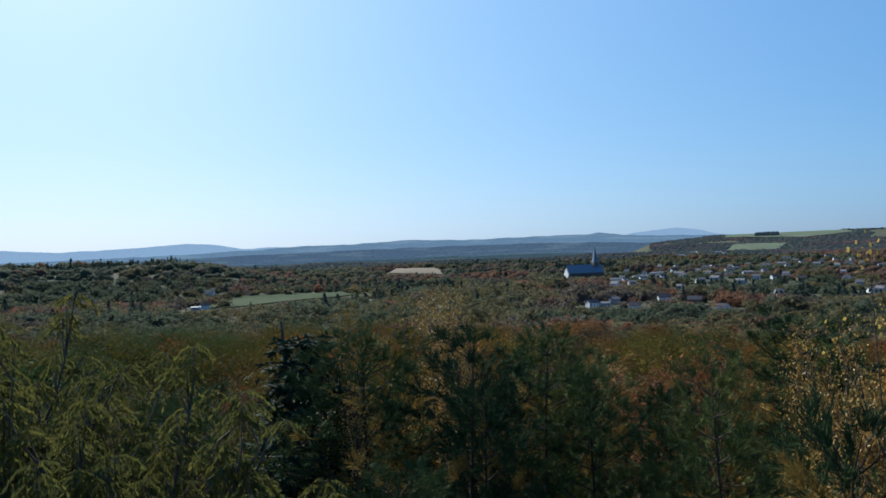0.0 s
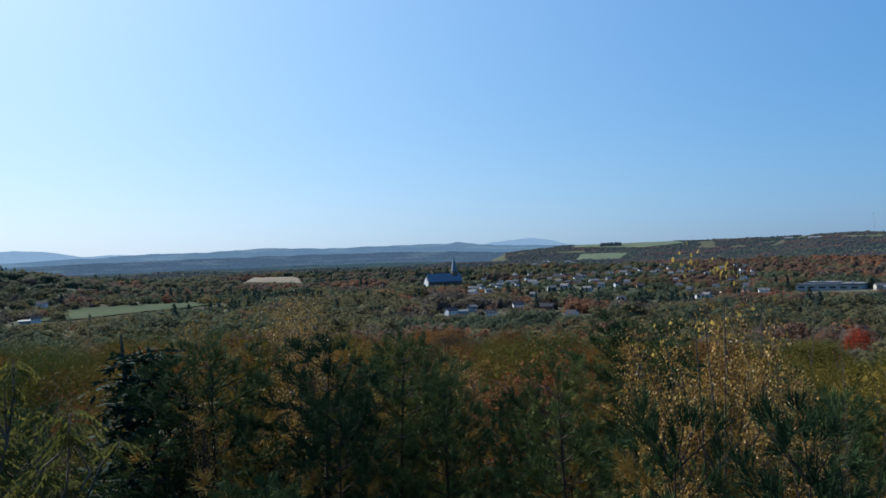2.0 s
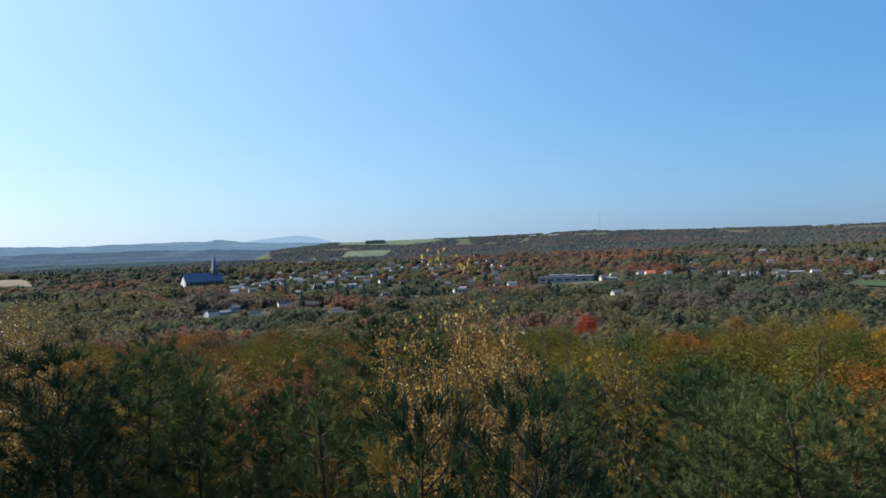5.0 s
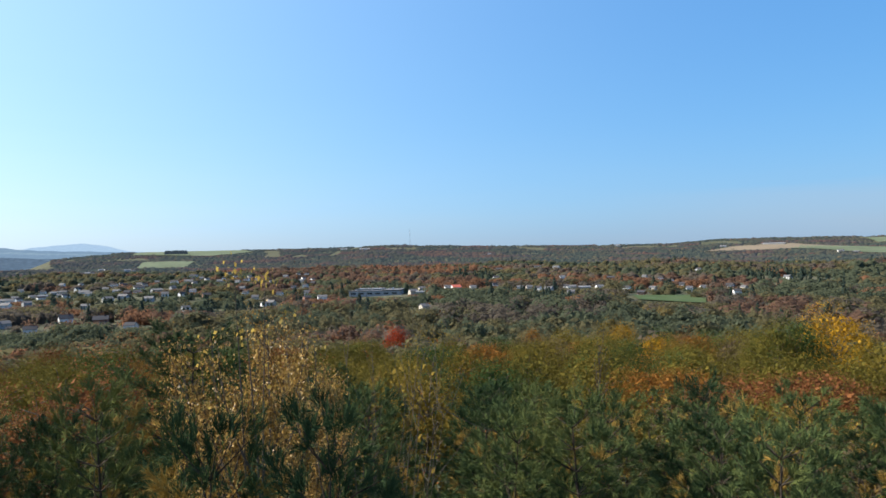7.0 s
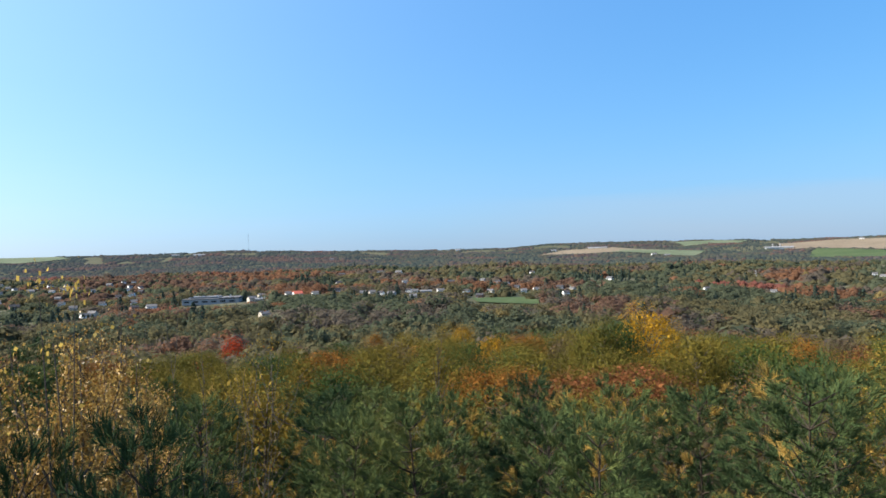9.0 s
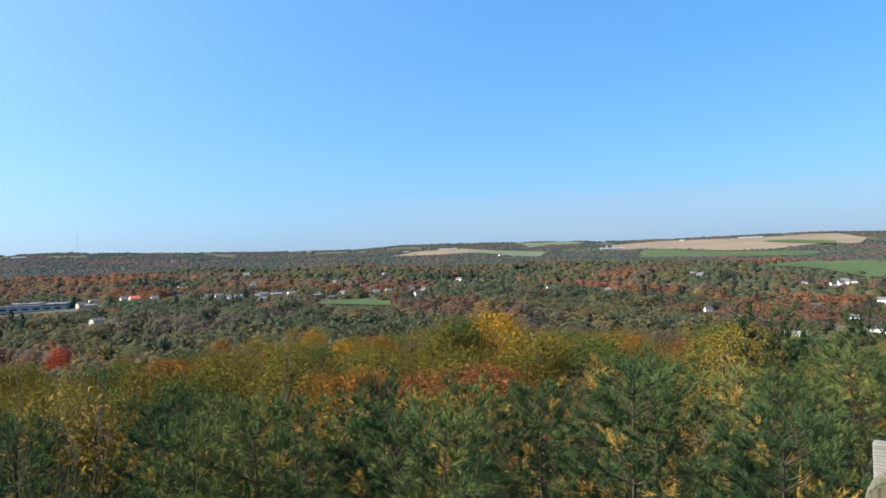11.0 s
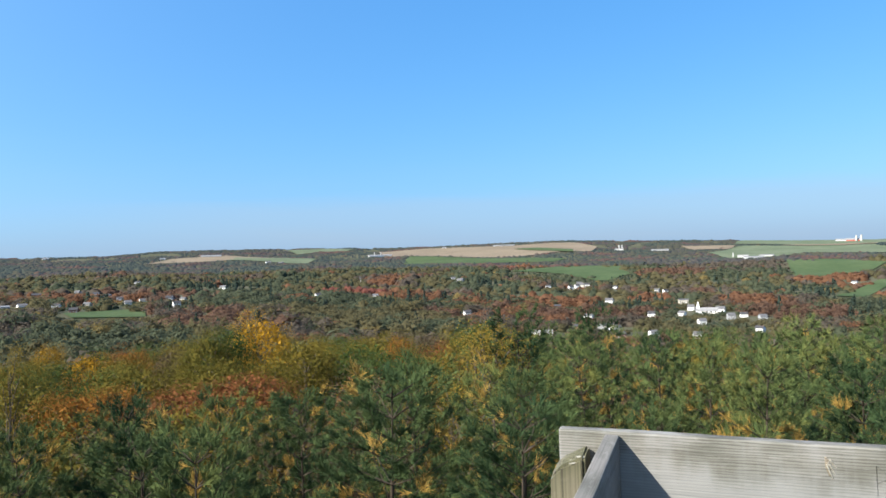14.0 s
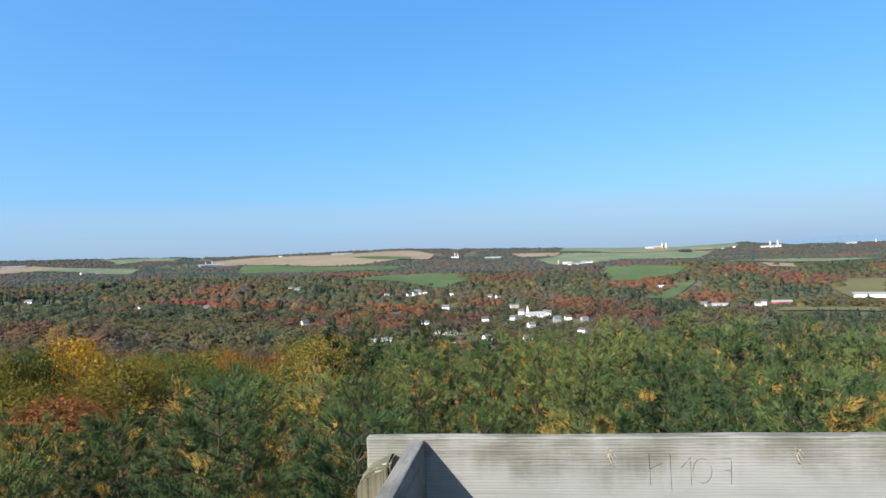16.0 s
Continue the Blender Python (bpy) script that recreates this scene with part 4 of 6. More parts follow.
def crown_shape(n, size, seed, conifer=False, tight=False):
    """Leaf facets over a lumpy crown of unit height: points and triangles."""
    q = np.random.default_rng(seed)
    if conifer:
        h = q.uniform(0, 1, n) ** 0.8
        a = q.uniform(0, 2 * np.pi, n)
        rad = 0.27 * (1 - h) * q.uniform(0.7, 1.1, n) + 0.02
        c = np.stack([rad * np.cos(a), rad * np.sin(a), 0.05 + 0.93 * h], -1)
        nor = np.stack([np.cos(a), np.sin(a), np.full(n, 0.5)], -1)
    elif tight:
        d = q.normal(size=(n, 3))
        d[:, 2] = np.abs(d[:, 2]) + 0.1
        d /= np.linalg.norm(d, axis=1, keepdims=True)
        c = np.array([0, 0, 0.5]) + d * np.array([0.36, 0.36, 0.42]) * q.uniform(0.8, 1.1, (n, 1))
        nor = d
    else:
        k = 7
        lump = np.stack([q.uniform(-0.24, 0.24, k), q.uniform(-0.24, 0.24, k), q.uniform(0.36, 0.76, k)], -1)
        rad = q.uniform(0.16, 0.27, k)
        d = q.normal(size=(n, 3))
        d[:, 2] = np.abs(d[:, 2]) * 0.9 + d[:, 2] * 0.35
        d /= np.linalg.norm(d, axis=1, keepdims=True)
        j = q.integers(0, k, n)
        c = lump[j] + d * rad[j][:, None] * q.uniform(0.75, 1.08, (n, 1))
        nor = d
    nor = nor + q.normal(size=(n, 3)) * (0.12 if tight else 0.2 if n < 300 else 0.35)
    nor /= np.linalg.norm(nor, axis=1, keepdims=True)
    u = np.cross(nor, q.normal(size=(n, 3)))
    u /= np.linalg.norm(u, axis=1, keepdims=True)
    v = np.cross(nor, u)
    s = size * q.uniform(0.6, 1.3, (n, 1))
    V = np.stack([c - u * s * 0.6 - v * s * 0.4, c + u * s * 0.6 - v * s * 0.35, c + v * s * 0.75], 1).reshape(-1, 3)
    return V, np.arange(3 * n).reshape(-1, 3)


def hull_shape(seed, conifer=False, fine=1):
    """A small knobbly crown for the far slopes."""
    q = np.random.default_rng(seed)
    bm = bmesh.new()
    bmesh.ops.create_icosphere(bm, subdivisions=fine, radius=0.5)
    V = np.array([v.co[:] for v in bm.verts])
    F = np.array([[v.index for v in f.verts] for f in bm.faces])
    bm.free()
    bump = np.array([noise.noise(Vector(p) * (2.6 if fine > 1 else 1.9) + Vector((seed * 1.7, 0, 0))) for p in V])[:, None]
    V = V * (1 + (0.5 if fine > 1 else 0.35) * bump) * q.uniform(0.88, 1.12, (len(V), 1))
    if conifer:
        V[:, :2] *= (0.55 * (1.05 - (V[:, 2:] + 0.5)))
    V[:, :2] *= 0.8
    V[:, 0] += 0.22 * V[:, 2] * q.uniform(-1, 1)
    V[:, 2] += 0.5
    if fine == 1:      # no underside
        F = F[V[F].mean(1)[:, 2] > 0.17]
    return V, F


def whole_crown(facets, size, seed, conifer):
    """Facets of foliage round a solid heart."""
    V, F = hull_shape(seed, conifer, 1)
    if not facets:
        return V, F
    W, G = crown_shape(facets, size, seed + facets, conifer, facets < 60)
    V = V * (np.array([0.55, 0.55, 0.72]) if facets > 60 else np.array([0.86, 0.86, 0.9])) + np.array([0, 0, 0.03])
    return np.concatenate([V, W]), np.concatenate([F, G + len(V)])


STANDS = []     # bearing, range, half width in degrees, half depth, tone


def stand_of(tone, bearing, r, half, depth):
    STANDS.append((tone, bearing, r, half, depth))


stand_of("red", -82.0, 1090, 3.2, 60)
stand_of("orange", -88.0, 950, 2.6, 90)
stand_of("orange", -92.5, 900, 2.0, 70)
stand_of("orange", -97.5, 1000, 2.2, 80)
stand_of("orange", -101.0, 960, 1.6, 70)
stand_of("orange", -106.5, 1010, 1.8, 70)
stand_of("orange", -113.0, 1000, 2.2, 60)
stand_of("red", -130.5, 1380, 2.6, 110)
stand_of("orange", -124.0, 1080, 2.0, 90)
stand_of("brown", -113.0, 1600, 6.0, 170)
stand_of("brown", -111.0, 1750, 6.0, 120)
stand_of("green", -76.0, 880, 8.0, 150)
stand_of("brown", -52.0, 480, 8.0, 90)
stand_of("olive", -56.0, 230, 13.0, 130)
stand_of("olive", -76.0, 170, 12.0, 70)
stand_of("olive", -38.0, 200, 8.0, 90)
stand_of("olive", -28.0, 330, 9.0, 120)
stand_of("orange", -57.5, 980, 4.0, 60)
stand_of("orange", -63.0, 900, 2.5, 50)
stand_of("orange", -46.0, 1500, 4.0, 250)
stand_of("russet", -36.0, 1400, 6.0, 300)
stand_of("russet", 10.0, 960, 6.0, 60)
stand_of("green", 24.0, 1050, 12.0, 200)
stand_of("orange", -25.0, 930, 5.0, 60)
stand_of("russet", -32.0, 1000, 5.0, 90)
stand_of("orange", -37.5, 880, 3.5, 50)
stand_of("orange", -44.0, 930, 3.0, 60)
stand_of("orange", -51.0, 960, 3.0, 50)
stand_of("russet", -69.0, 1020, 4.0, 80)
stand_of("orange", -79.0, 820, 2.0, 50)
stand_of("russet", -103.0, 780, 5.0, 90)
stand_of("russet", -117.0, 820, 4.0, 80)
stand_of("olive", -84.0, 640, 8.0, 120)
stand_of("green", -45.0, 600, 9.0, 90)
stand_of("conifer", -64.0, 800, 3.0, 40)
stand_of("conifer", -30.0, 620, 5.0, 40)
stand_of("green", -114.0, 1470, 3.6, 110)
stand_of("russet", -108.0, 1500, 3.0, 120)
stand_of("conifer", -20.0, 700, 4.0, 30)
stand_of("orange", -14.8, 780, 1.2, 40)
stand_of("orange", -18.0, 640, 2.0, 40)


def woods(r0, r1, spacing, facets, size, tall, name, sink=0.0, thin=0.0, spread=1.0):
    r, b = [], []
    for row in np.arange(r0, r1, spacing):
        m = int(radians(184) * row / spacing)
        r.append(np.clip(row + spacing * rng.uniform(-0.5, 1.5, m), r0, r1))
        b.append(-142 + 184 * (np.arange(m) + rng.uniform(0, 1, m)) / m)
    r, b = np.concatenate(r), np.concatenate(b)
    n = len(r)
    age = np.array([noise.noise((-p * math.sin(radians(q)) * 0.013, p * math.cos(radians(q)) * 0.013, 4)) for p, q in zip(r, b)])
    h = tall * np.clip(rng.lognormal(-0.05, 0.16, n) * (1 + 0.55 * age), 0.5, 1.7)
    keep = ~in_field(r, b, 4.0 - rng.exponential(9.0, n)) & ~((b > -17) & (r > 2080))
    r, b, h = r[keep], b[keep], h[keep]
    if thin:
        high = np.array([noise.noise((p * 0.004, q * 0.02, 2)) for p, q in zip(r, b * 30)])
        keep = (r < thin) | (high > -0.3)
        r, b, h = r[keep], b[keep], h[keep]
    h = fit_height(r, b, h * (1 - sink), 0.42 * tall) / (1 - sink)
    keep = h > 0.3 * tall
    r, b, h = r[keep], b[keep], h[keep]
    x, y, z = -r * np.sin(np.radians(b)), r * np.cos(np.radians(b)), land(r, b)
    # trees that the near canopy covers from the camera are thinned out
    out_of_view = np.degrees(np.arctan2(z + h - EYE, r)) < np.interp(b, SKY_AT, SKY_EL) - 1.5
    keep = ~out_of_view | (rng.uniform(0, 1, len(r)) < 0.3) | (r < 110)
    r, b, h, x, y, z = r[keep], b[keep], h[keep], x[keep], y[keep], z[keep]
    # stands of like trees: tone drifts over the land
    drift = np.array([noise.noise((p * 0.005, q * 0.005, 0)) for p, q in zip(x, y)])
    drift2 = np.array([noise.noise((p * 0.009, q * 0.009, 7)) for p, q in zip(x, y)])
    warm = np.interp(b, [-142, -100, -60, -35, 0, 42], [-0.02, 0.0, 0.01, 0.06, -0.07, -0.16]) + 0.75 * drift + 0.6 * drift2 + rng.normal(0, 0.065, len(r))
    grades = ["conifer", "green", "olive", "brown", "russet", "orange", "red"]
    tone = np.array(grades)[np.digitize(warm, [-0.4, -0.1, 0.15, 0.29, 0.42, 0.75])]
    odd = rng.uniform(0, 1, len(r))
    tone[odd < 0.03] = "conifer"
    tone[(odd > 0.05) & (odd < 0.065)] = "yellow"
    tone[(odd > 0.08) & (odd < 0.095)] = "orange"
    tone[(tone == "conifer") & (b > -100) & (r < 500)] = "green"
    for t, sb, sr, half, depth in STANDS:
        near = ((b - sb) / half) ** 2 + ((r - sr) / depth) ** 2 < rng.uniform(0.5, 1.2, len(r))
        tone[near & (rng.uniform(0, 1, len(r)) < 0.75)] = t
    for t in TONES:
        idx = np.nonzero(tone == t)[0]
        if not len(idx):
            continue
        con = t == "conifer"
        shapes = [whole_crown(facets, size, 31 * s, con) for s in range(6)]
        VV, FF, base = [], [], 0
        pick = rng.integers(0, 6, len(idx))
        for s, (V, F) in enumerate(shapes):
            m = idx[pick == s]
            if not len(m):
                continue
            a = rng.uniform(0, 2 * np.pi, len(m))[:, None]
            w = spread * rng.uniform(0.65, 1.5, (len(m), 1)) * (0.4 * tall + 0.6 * h[m][:, None]) * (0.8 if con else 1.0)
            P = np.stack([(V[:, 0] * np.cos(a) - V[:, 1] * np.sin(a)) * w + x[m][:, None],
                          (V[:, 0] * np.sin(a) + V[:, 1] * np.cos(a)) * w + y[m][:, None],
                          V[:, 2] * h[m][:, None] * (1.15 if con else 1.0) + z[m][:, None] - 0.2 - sink * h[m][:, None]], -1)
            FF.append((F[None] + (base + np.arange(len(m)) * len(V))[:, None, None]).reshape(-1, 3))
            VV.append(P.reshape(-1, 3))
            base += len(m) * len(V)
        # the farthest belt takes the leaves with emitted haze
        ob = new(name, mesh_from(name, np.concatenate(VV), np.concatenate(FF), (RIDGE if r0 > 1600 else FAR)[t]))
        ob.data.polygons.foreach_set("use_smooth", np.ones(len(ob.data.polygons), bool))
        tagged(ob, f"{t} toned autumn trees covering the slopes" if not con else "dark conifers scattered through the autumn woods", "woods", kind="stuff")


woods(85, 200, 6.2, 350, 0.062, 11.5, "hillside_woods", 0.1)
woods(200, 450, 8.4, 170, 0.08, 14.0, "valley_woods", 0.2)
woods(450, 950, 14.5, 130, 0.07, 18.5, "valley_woods", 0.36, spread=1.2)
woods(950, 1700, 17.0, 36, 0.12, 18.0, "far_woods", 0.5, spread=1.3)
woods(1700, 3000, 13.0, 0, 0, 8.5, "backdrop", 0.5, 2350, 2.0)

# ---- trees near the tower ----
def tube(V, F, pts, radii, sides=5):
    """Append a tapered limb to the lists of points and quads."""
    pts = np.asarray(pts, float)
    d = np.gradient(pts, axis=0)
    d /= np.linalg.norm(d, axis=1, keepdims=True) + 1e-9
    u = np.cross(d, [0.31, 0.87, 0.2])
    u /= np.linalg.norm(u, axis=1, keepdims=True) + 1e-9
    v = np.cross(d, u)
    a = np.arange(sides) * 2 * np.pi / sides
    base = sum(len(q) for q in V)
    ring = pts[:, None] + np.asarray(radii)[:, None, None] * (np.cos(a)[None, :, None] * u[:, None] + np.sin(a)[None, :, None] * v[:, None])
    V.append(ring.reshape(-1, 3))
    for i in range(len(pts) - 1):
        for k in range(sides):
            p, q = base + i * sides + k, base + i * sides + (k + 1) % sides
            F.append((p, q, q + sides, p + sides))


def bent(q, start, way, length, rise=0.0, wander=0.08, n=6):
    """A limb's line: starts in a direction, bends up or down and wanders."""
    way = np.asarray(way, float)
    way = way / np.linalg.norm(way)
    pts = [np.asarray(start, float)]
    for i in range(n - 1):
        way = way + np.array([0, 0, rise / n]) + q.normal(size=3) * wander
        way = way / np.linalg.norm(way)
        pts.append(pts[-1] + way * length / (n - 1))
    return np.array(pts)


def leaves(q, c, size, droop=0.3, slim=0.45, out=None, toss=0.5):
    """Folded diamond leaves at the points c: four corners and one quad each. out: which way their faces turn, roughly."""
    n = len(c)
    d = q.normal(size=(n, 3))
    d[:, 2] -= droop
    if out is not None:
        face = out + q.normal(size=(n, 3)) * toss
        face /= np.linalg.norm(face, axis=1, keepdims=True)
        d = d - face * (d * face).sum(1, keepdims=True)
    d /= np.linalg.norm(d, axis=1, keepdims=True)
    s = np.cross(d, q.normal(size=(n, 3)) if out is None else face)
    s /= np.linalg.norm(s, axis=1, keepdims=True)
    k = np.cross(d, s)
    L = size * q.uniform(0.65, 1.25, (n, 1))
    V = np.stack([c, c + d * L * 0.5 + s * L * slim + k * L * 0.08, c + d * L, c + d * L * 0.5 - s * L * slim + k * L * 0.08], 1)
    return V.reshape(-1, 3), np.arange(4 * n).reshape(-1, 4)


def tree_thing(name, label, trunk, crown, mat, bark, extra=None):
    t = tagged(new(name), label, "tree", "trees round the tower")
    part("trunk", mesh_from("trunk", np.concatenate(trunk[0]), trunk[1], bark), t)
    part("crown", mesh_from("crown", *crown, mat), t)
    if extra:
        part(extra[0], mesh_from(extra[0], *extra[1], extra[2]), t, extra[3])
    return t


def broadleaf(seed, H=10.0, R=2.6, base=0.3, n=2600, leaf=0.16, tone="olive", label="", open_top=0.0, up=0.9, slim=0.42, mat=None, bark=None, name="broadleaf_tree", spread=0.34, limbs=26, twigs=5, clumps=90):
    q = np.random.default_rng(seed)
    V, F, C = [], [], []
    tr = bent(q, (0, 0, 0), (0, 0, 1), H * 0.93, 0.3, 0.04, 9)
    tube(V, F, tr, np.linspace(0.13, 0.02, 9) * H / 10, 6)
    for i in range(limbs):
        f = base + (0.97 - base) * (i + q.uniform(0, 1)) / limbs
        k = f * 8
        p = tr[int(k)] * (1 - k % 1) + tr[min(8, int(k) + 1)] * (k % 1)
        a = i * 2.4 + q.uniform(-0.5, 0.5)
        prof = math.sin(math.pi * min(1, max(0.05, (f - base) / (1 - base))) ** 0.75) * 0.75 + 0.25
        L = R * prof * q.uniform(0.75, 1.15)
        limb = bent(q, p, (math.cos(a), math.sin(a), up * (0.5 + f)), L, 0.5, 0.12, 6)
        tube(V, F, limb, np.linspace(0.035, 0.008, 6) * H / 10, 4 if twigs > 2 else 3)
        for j in range(5):
            s = limb[min(5, 1 + j)]
            tw = bent(q, s, q.normal(size=3) + (limb[-1] - limb[0]) + np.array([0, 0, 0.6]), L * q.uniform(0.25, 0.5), 0.3, 0.15, 4)
            if j < twigs - 2:
                tube(V, F, tw, np.linspace(0.01, 0.004, 4) * H / 10, 3)
            C.append(tw[1:])
        C.append(limb[3:])
    C = np.concatenate(C)
    heart = C[q.integers(0, len(C), clumps)]
    wide = q.uniform(0.6, 1.3, clumps) * spread
    j = q.integers(0, clumps, n)
    d = q.normal(size=(n, 3))
    d *= (0.75 + 0.5 * q.uniform(0, 1, (n, 1))) / np.linalg.norm(d, axis=1, keepdims=True)
    d[:, 2] = d[:, 2] * 0.65 + 0.12
    pick = heart[j] + d * wide[j][:, None] * 1.5
    mid = np.array([0, 0, H * (base + 0.35)])
    out = d + 0.5 * (pick - mid) / R + np.array([0, 0, 0.25])
    out /= np.linalg.norm(out, axis=1, keepdims=True)
    return tree_thing(name, label, (V, F), leaves(q, pick, leaf, 0.4, slim, out), mat or LEAF[tone], bark or BARK)


def domed(seed, H=10.0, R=3.0, base=0.32, n=4200, leaf=0.075, tone="olive", label="", lumps=20, puff=0.36, loose=0.1, far=False):
    """Rounded crown of many leafy heads, each carried by its own limb."""
    q = np.random.default_rng(seed)
    V, F = [], []
    tr = bent(q, (0, 0, 0), (0, 0, 1), H * 0.8, 0.3, 0.03, 8)
    tube(V, F, tr, np.linspace(0.13, 0.03, 8), 6)
    mid = np.array([0, 0, H * (1 + base) / 2])
    half = np.array([R * 0.66, R * 0.66, H * (1 - base) / 2 - R * puff * 0.7])
    k = np.arange(lumps)
    zz = 1 - 1.55 * (k + 0.5) / lumps
    a = k * 2.4 + q.uniform(-0.3, 0.3, lumps)
    flat = np.sqrt(1 - np.clip(zz, -1, 1) ** 2)
    heart = mid + np.stack([flat * np.cos(a), flat * np.sin(a), zz], -1) * half * q.uniform(0.72, 1.16, (lumps, 1))
    rad = R * puff * q.uniform(0.6, 1.4, lumps)
    for c, s in zip(heart, rad):
        f = min(6.9, max(1.5, (c[2] - 0.35 * np.hypot(c[0], c[1]) - s) / (H * 0.8) * 7))
        p = tr[int(f)] * (1 - f % 1) + tr[int(f) + 1] * (f % 1)
        d = c - p
        limb = np.array([p, p + d * 0.5 + np.array([0, 0, 0.06 * H * 0.3]), c])
        tube(V, F, limb, (0.04, 0.025, 0.012), 3)
        for _ in range(0 if far else 3):
            tw = q.normal(size=3)
            tube(V, F, np.array([limb[1] * 0.4 + c * 0.6, c + tw / np.linalg.norm(tw) * s * 0.9]), (0.012, 0.004), 3)
    weight = rad ** 2 * np.where(zz > -0.15, 1.0, 0.45)
    weight /= weight.sum()
    j = q.choice(lumps, int(n * 1.7), p=weight)
    d = q.normal(size=(len(j), 3))
    d /= np.linalg.norm(d, axis=1, keepdims=True)
    ruff = q.uniform(0.3, 1.05, (len(j), 1)) ** 0.3 + loose * q.normal(size=(len(j), 1))
    pick = heart[j] + d * rad[j][:, None] * ruff * np.array([1, 1, 0.85])
    out = (pick - mid) / (half + R * puff)
    keep = np.linalg.norm(out, axis=1) > 0.48
    pick, d, out = pick[keep][:n], d[keep][:n], out[keep][:n]
    out = 0.8 * d + 0.5 * out + np.array([0, 0, 0.15])
    out /= np.linalg.norm(out, axis=1, keepdims=True)
    LV, LF = leaves(q, pick, leaf, 0.5, 0.4, out, 0.55)
    LV = LV.reshape(-1, 4, 3)
    if far:      # pointed flecks are enough
        LV[:, 0] = (LV[:, 0] + LV[:, 3]) / 2 + (LV[:, 3] - LV[:, 1]) * 0.25
        LV = LV[:, :3].reshape(-1, 3)
        LF = np.arange(len(LV)).reshape(-1, 3)
    else:
        LV, LF = LV.reshape(-1, 3), np.concatenate([LF[:, :3], LF[:, [0, 2, 3]]])
    # larger sprays fill the shaded inside of the crown
    m = n // 9
    d = q.normal(size=(m, 3))
    d /= np.linalg.norm(d, axis=1, keepdims=True)
    IV, IF = leaves(q, mid + d * (half + R * puff * 0.4) * q.uniform(0.25, 0.8, (m, 1)) ** 0.6, leaf * (3.2 if not far else 2.8), 0.5, 0.45)
    IF = np.concatenate([IF[:, :3], IF[:, [0, 2, 3]]])
    LF = np.concatenate([LF, IF + len(LV)])
    LV = np.concatenate([LV, IV])
    return tree_thing("broadleaf_tree", label, (V, F), (LV, LF), LEAF[tone], BARK)


def pine(seed, H=10.0, R=2.1, label="white pine with long soft needles in tufts", fine=1.0):
    """Whorls of upswept branches that carry fans of shoots, each a brush of long needles."""
    q = np.random.default_rng(seed)
    near = fine == 1
    V, F, T, W, G = [], [], [], [], []
    tr = bent(q, (0, 0, 0), (0, 0, 1), H * 0.97, 0.4, 0.02, 10)
    tube(V, F, tr, np.linspace(0.11, 0.008, 10), 5)
    z = H * 0.3
    while z < H * 0.985:
        f = z / H
        p = np.array([np.interp(z, tr[:, 2], tr[:, 0]), np.interp(z, tr[:, 2], tr[:, 1]), z])
        turn = q.uniform(0, 6.28)
        for i in range(6 if f > 0.5 else 5):
            a = i * 1.05 + turn + q.uniform(-0.25, 0.25)
            L = (R * (1 - f) ** 0.6 * 1.2 + 0.16) * q.uniform(0.6, 1.2)
            br = bent(q, p, (math.cos(a), math.sin(a), 0.05 + 0.5 * f * f), L, 0.4, 0.09, 7)
            tube(V, F, br[[0, 3, 6]], np.linspace(0.012, 0.004, 3), 3)
            fans = max(1, int(round(L / (0.34 if near else 0.42) * (1.0 if f > 0.5 else 0.3))))
            for j in range(fans):
                k = min(5.99, 6 * (1 - 0.82 * j / fans - q.uniform(0, 0.1)))
                s = br[int(k)] * (1 - k % 1) + br[int(k) + 1] * (k % 1)
                along = br[int(k) + 1] - br[int(k)]
                along = along / np.linalg.norm(along) + np.array([0, 0, 0.25])
                if j:
                    along = along + np.cross(along, [0, 0, 1.0]) * q.choice((-0.8, 0.8))
                size = q.uniform(0.75, 1.15)
                for g in range(7):
                    w = along * 0.8 + q.normal(size=3) * (0.1 if g == 0 else 0.5)
                    w /= np.linalg.norm(w)
                    T.append(s)
                    W.append(w)
                    G.append(size * (1.15 if g == 0 else q.uniform(0.6, 1.0)))
        z += (0.3 + 0.2 * (1 - f)) * (1.0 if near else 1.15) * (1.0 if f > 0.5 else 2.2)
    for k in range(3):
        T.append(tr[-1] + np.array([0, 0, 0.1 * k - 0.25]))
        W.append(np.array([0.1 * k - 0.1, 0.05 * k, 1.0]))
        G.append(1.2)
    T, W, G = np.array(T), np.array(W), np.array(G)
    W /= np.linalg.norm(W, axis=1, keepdims=True)
    inner = np.hypot(T[:, 0], T[:, 1]) < 0.72 * R * (1 - T[:, 2] / H) ** 0.6 * 1.2 + 0.05
    clump = np.array([noise.noise(Vector(p) * 1.5 + Vector((seed, 0, 0))) for p in T])
    old = (inner & (clump > 0.22) & (T[:, 2] < 0.95 * H)) | (clump > 0.52)
    wide = 0.0046 if near else 0.0092

    def tuft(T, W, G, k):
        n = len(T)
        side = np.cross(W[:, None], q.normal(size=(n, k, 3)))
        side /= np.linalg.norm(side, axis=2, keepdims=True)
        lean = np.radians(q.uniform(15, 50, (n, k, 1)))
        d = W[:, None] * np.cos(lean) + side * np.sin(lean) + np.array([0, 0, 0.08])
        s = np.cross(d, q.normal(size=(n, k, 3)))
        s /= np.linalg.norm(s, axis=2, keepdims=True)
        L = q.uniform(0.09, 0.14, (n, k, 1)) * (1.0 if near else 1.15)
        b = T[:, None] + W[:, None] * G[:, None, None] * 0.27 * q.uniform(0.12, 1, (n, k, 1)) ** 0.7
        V = np.stack([b - s * wide, b + s * wide, b + d * L], 2)
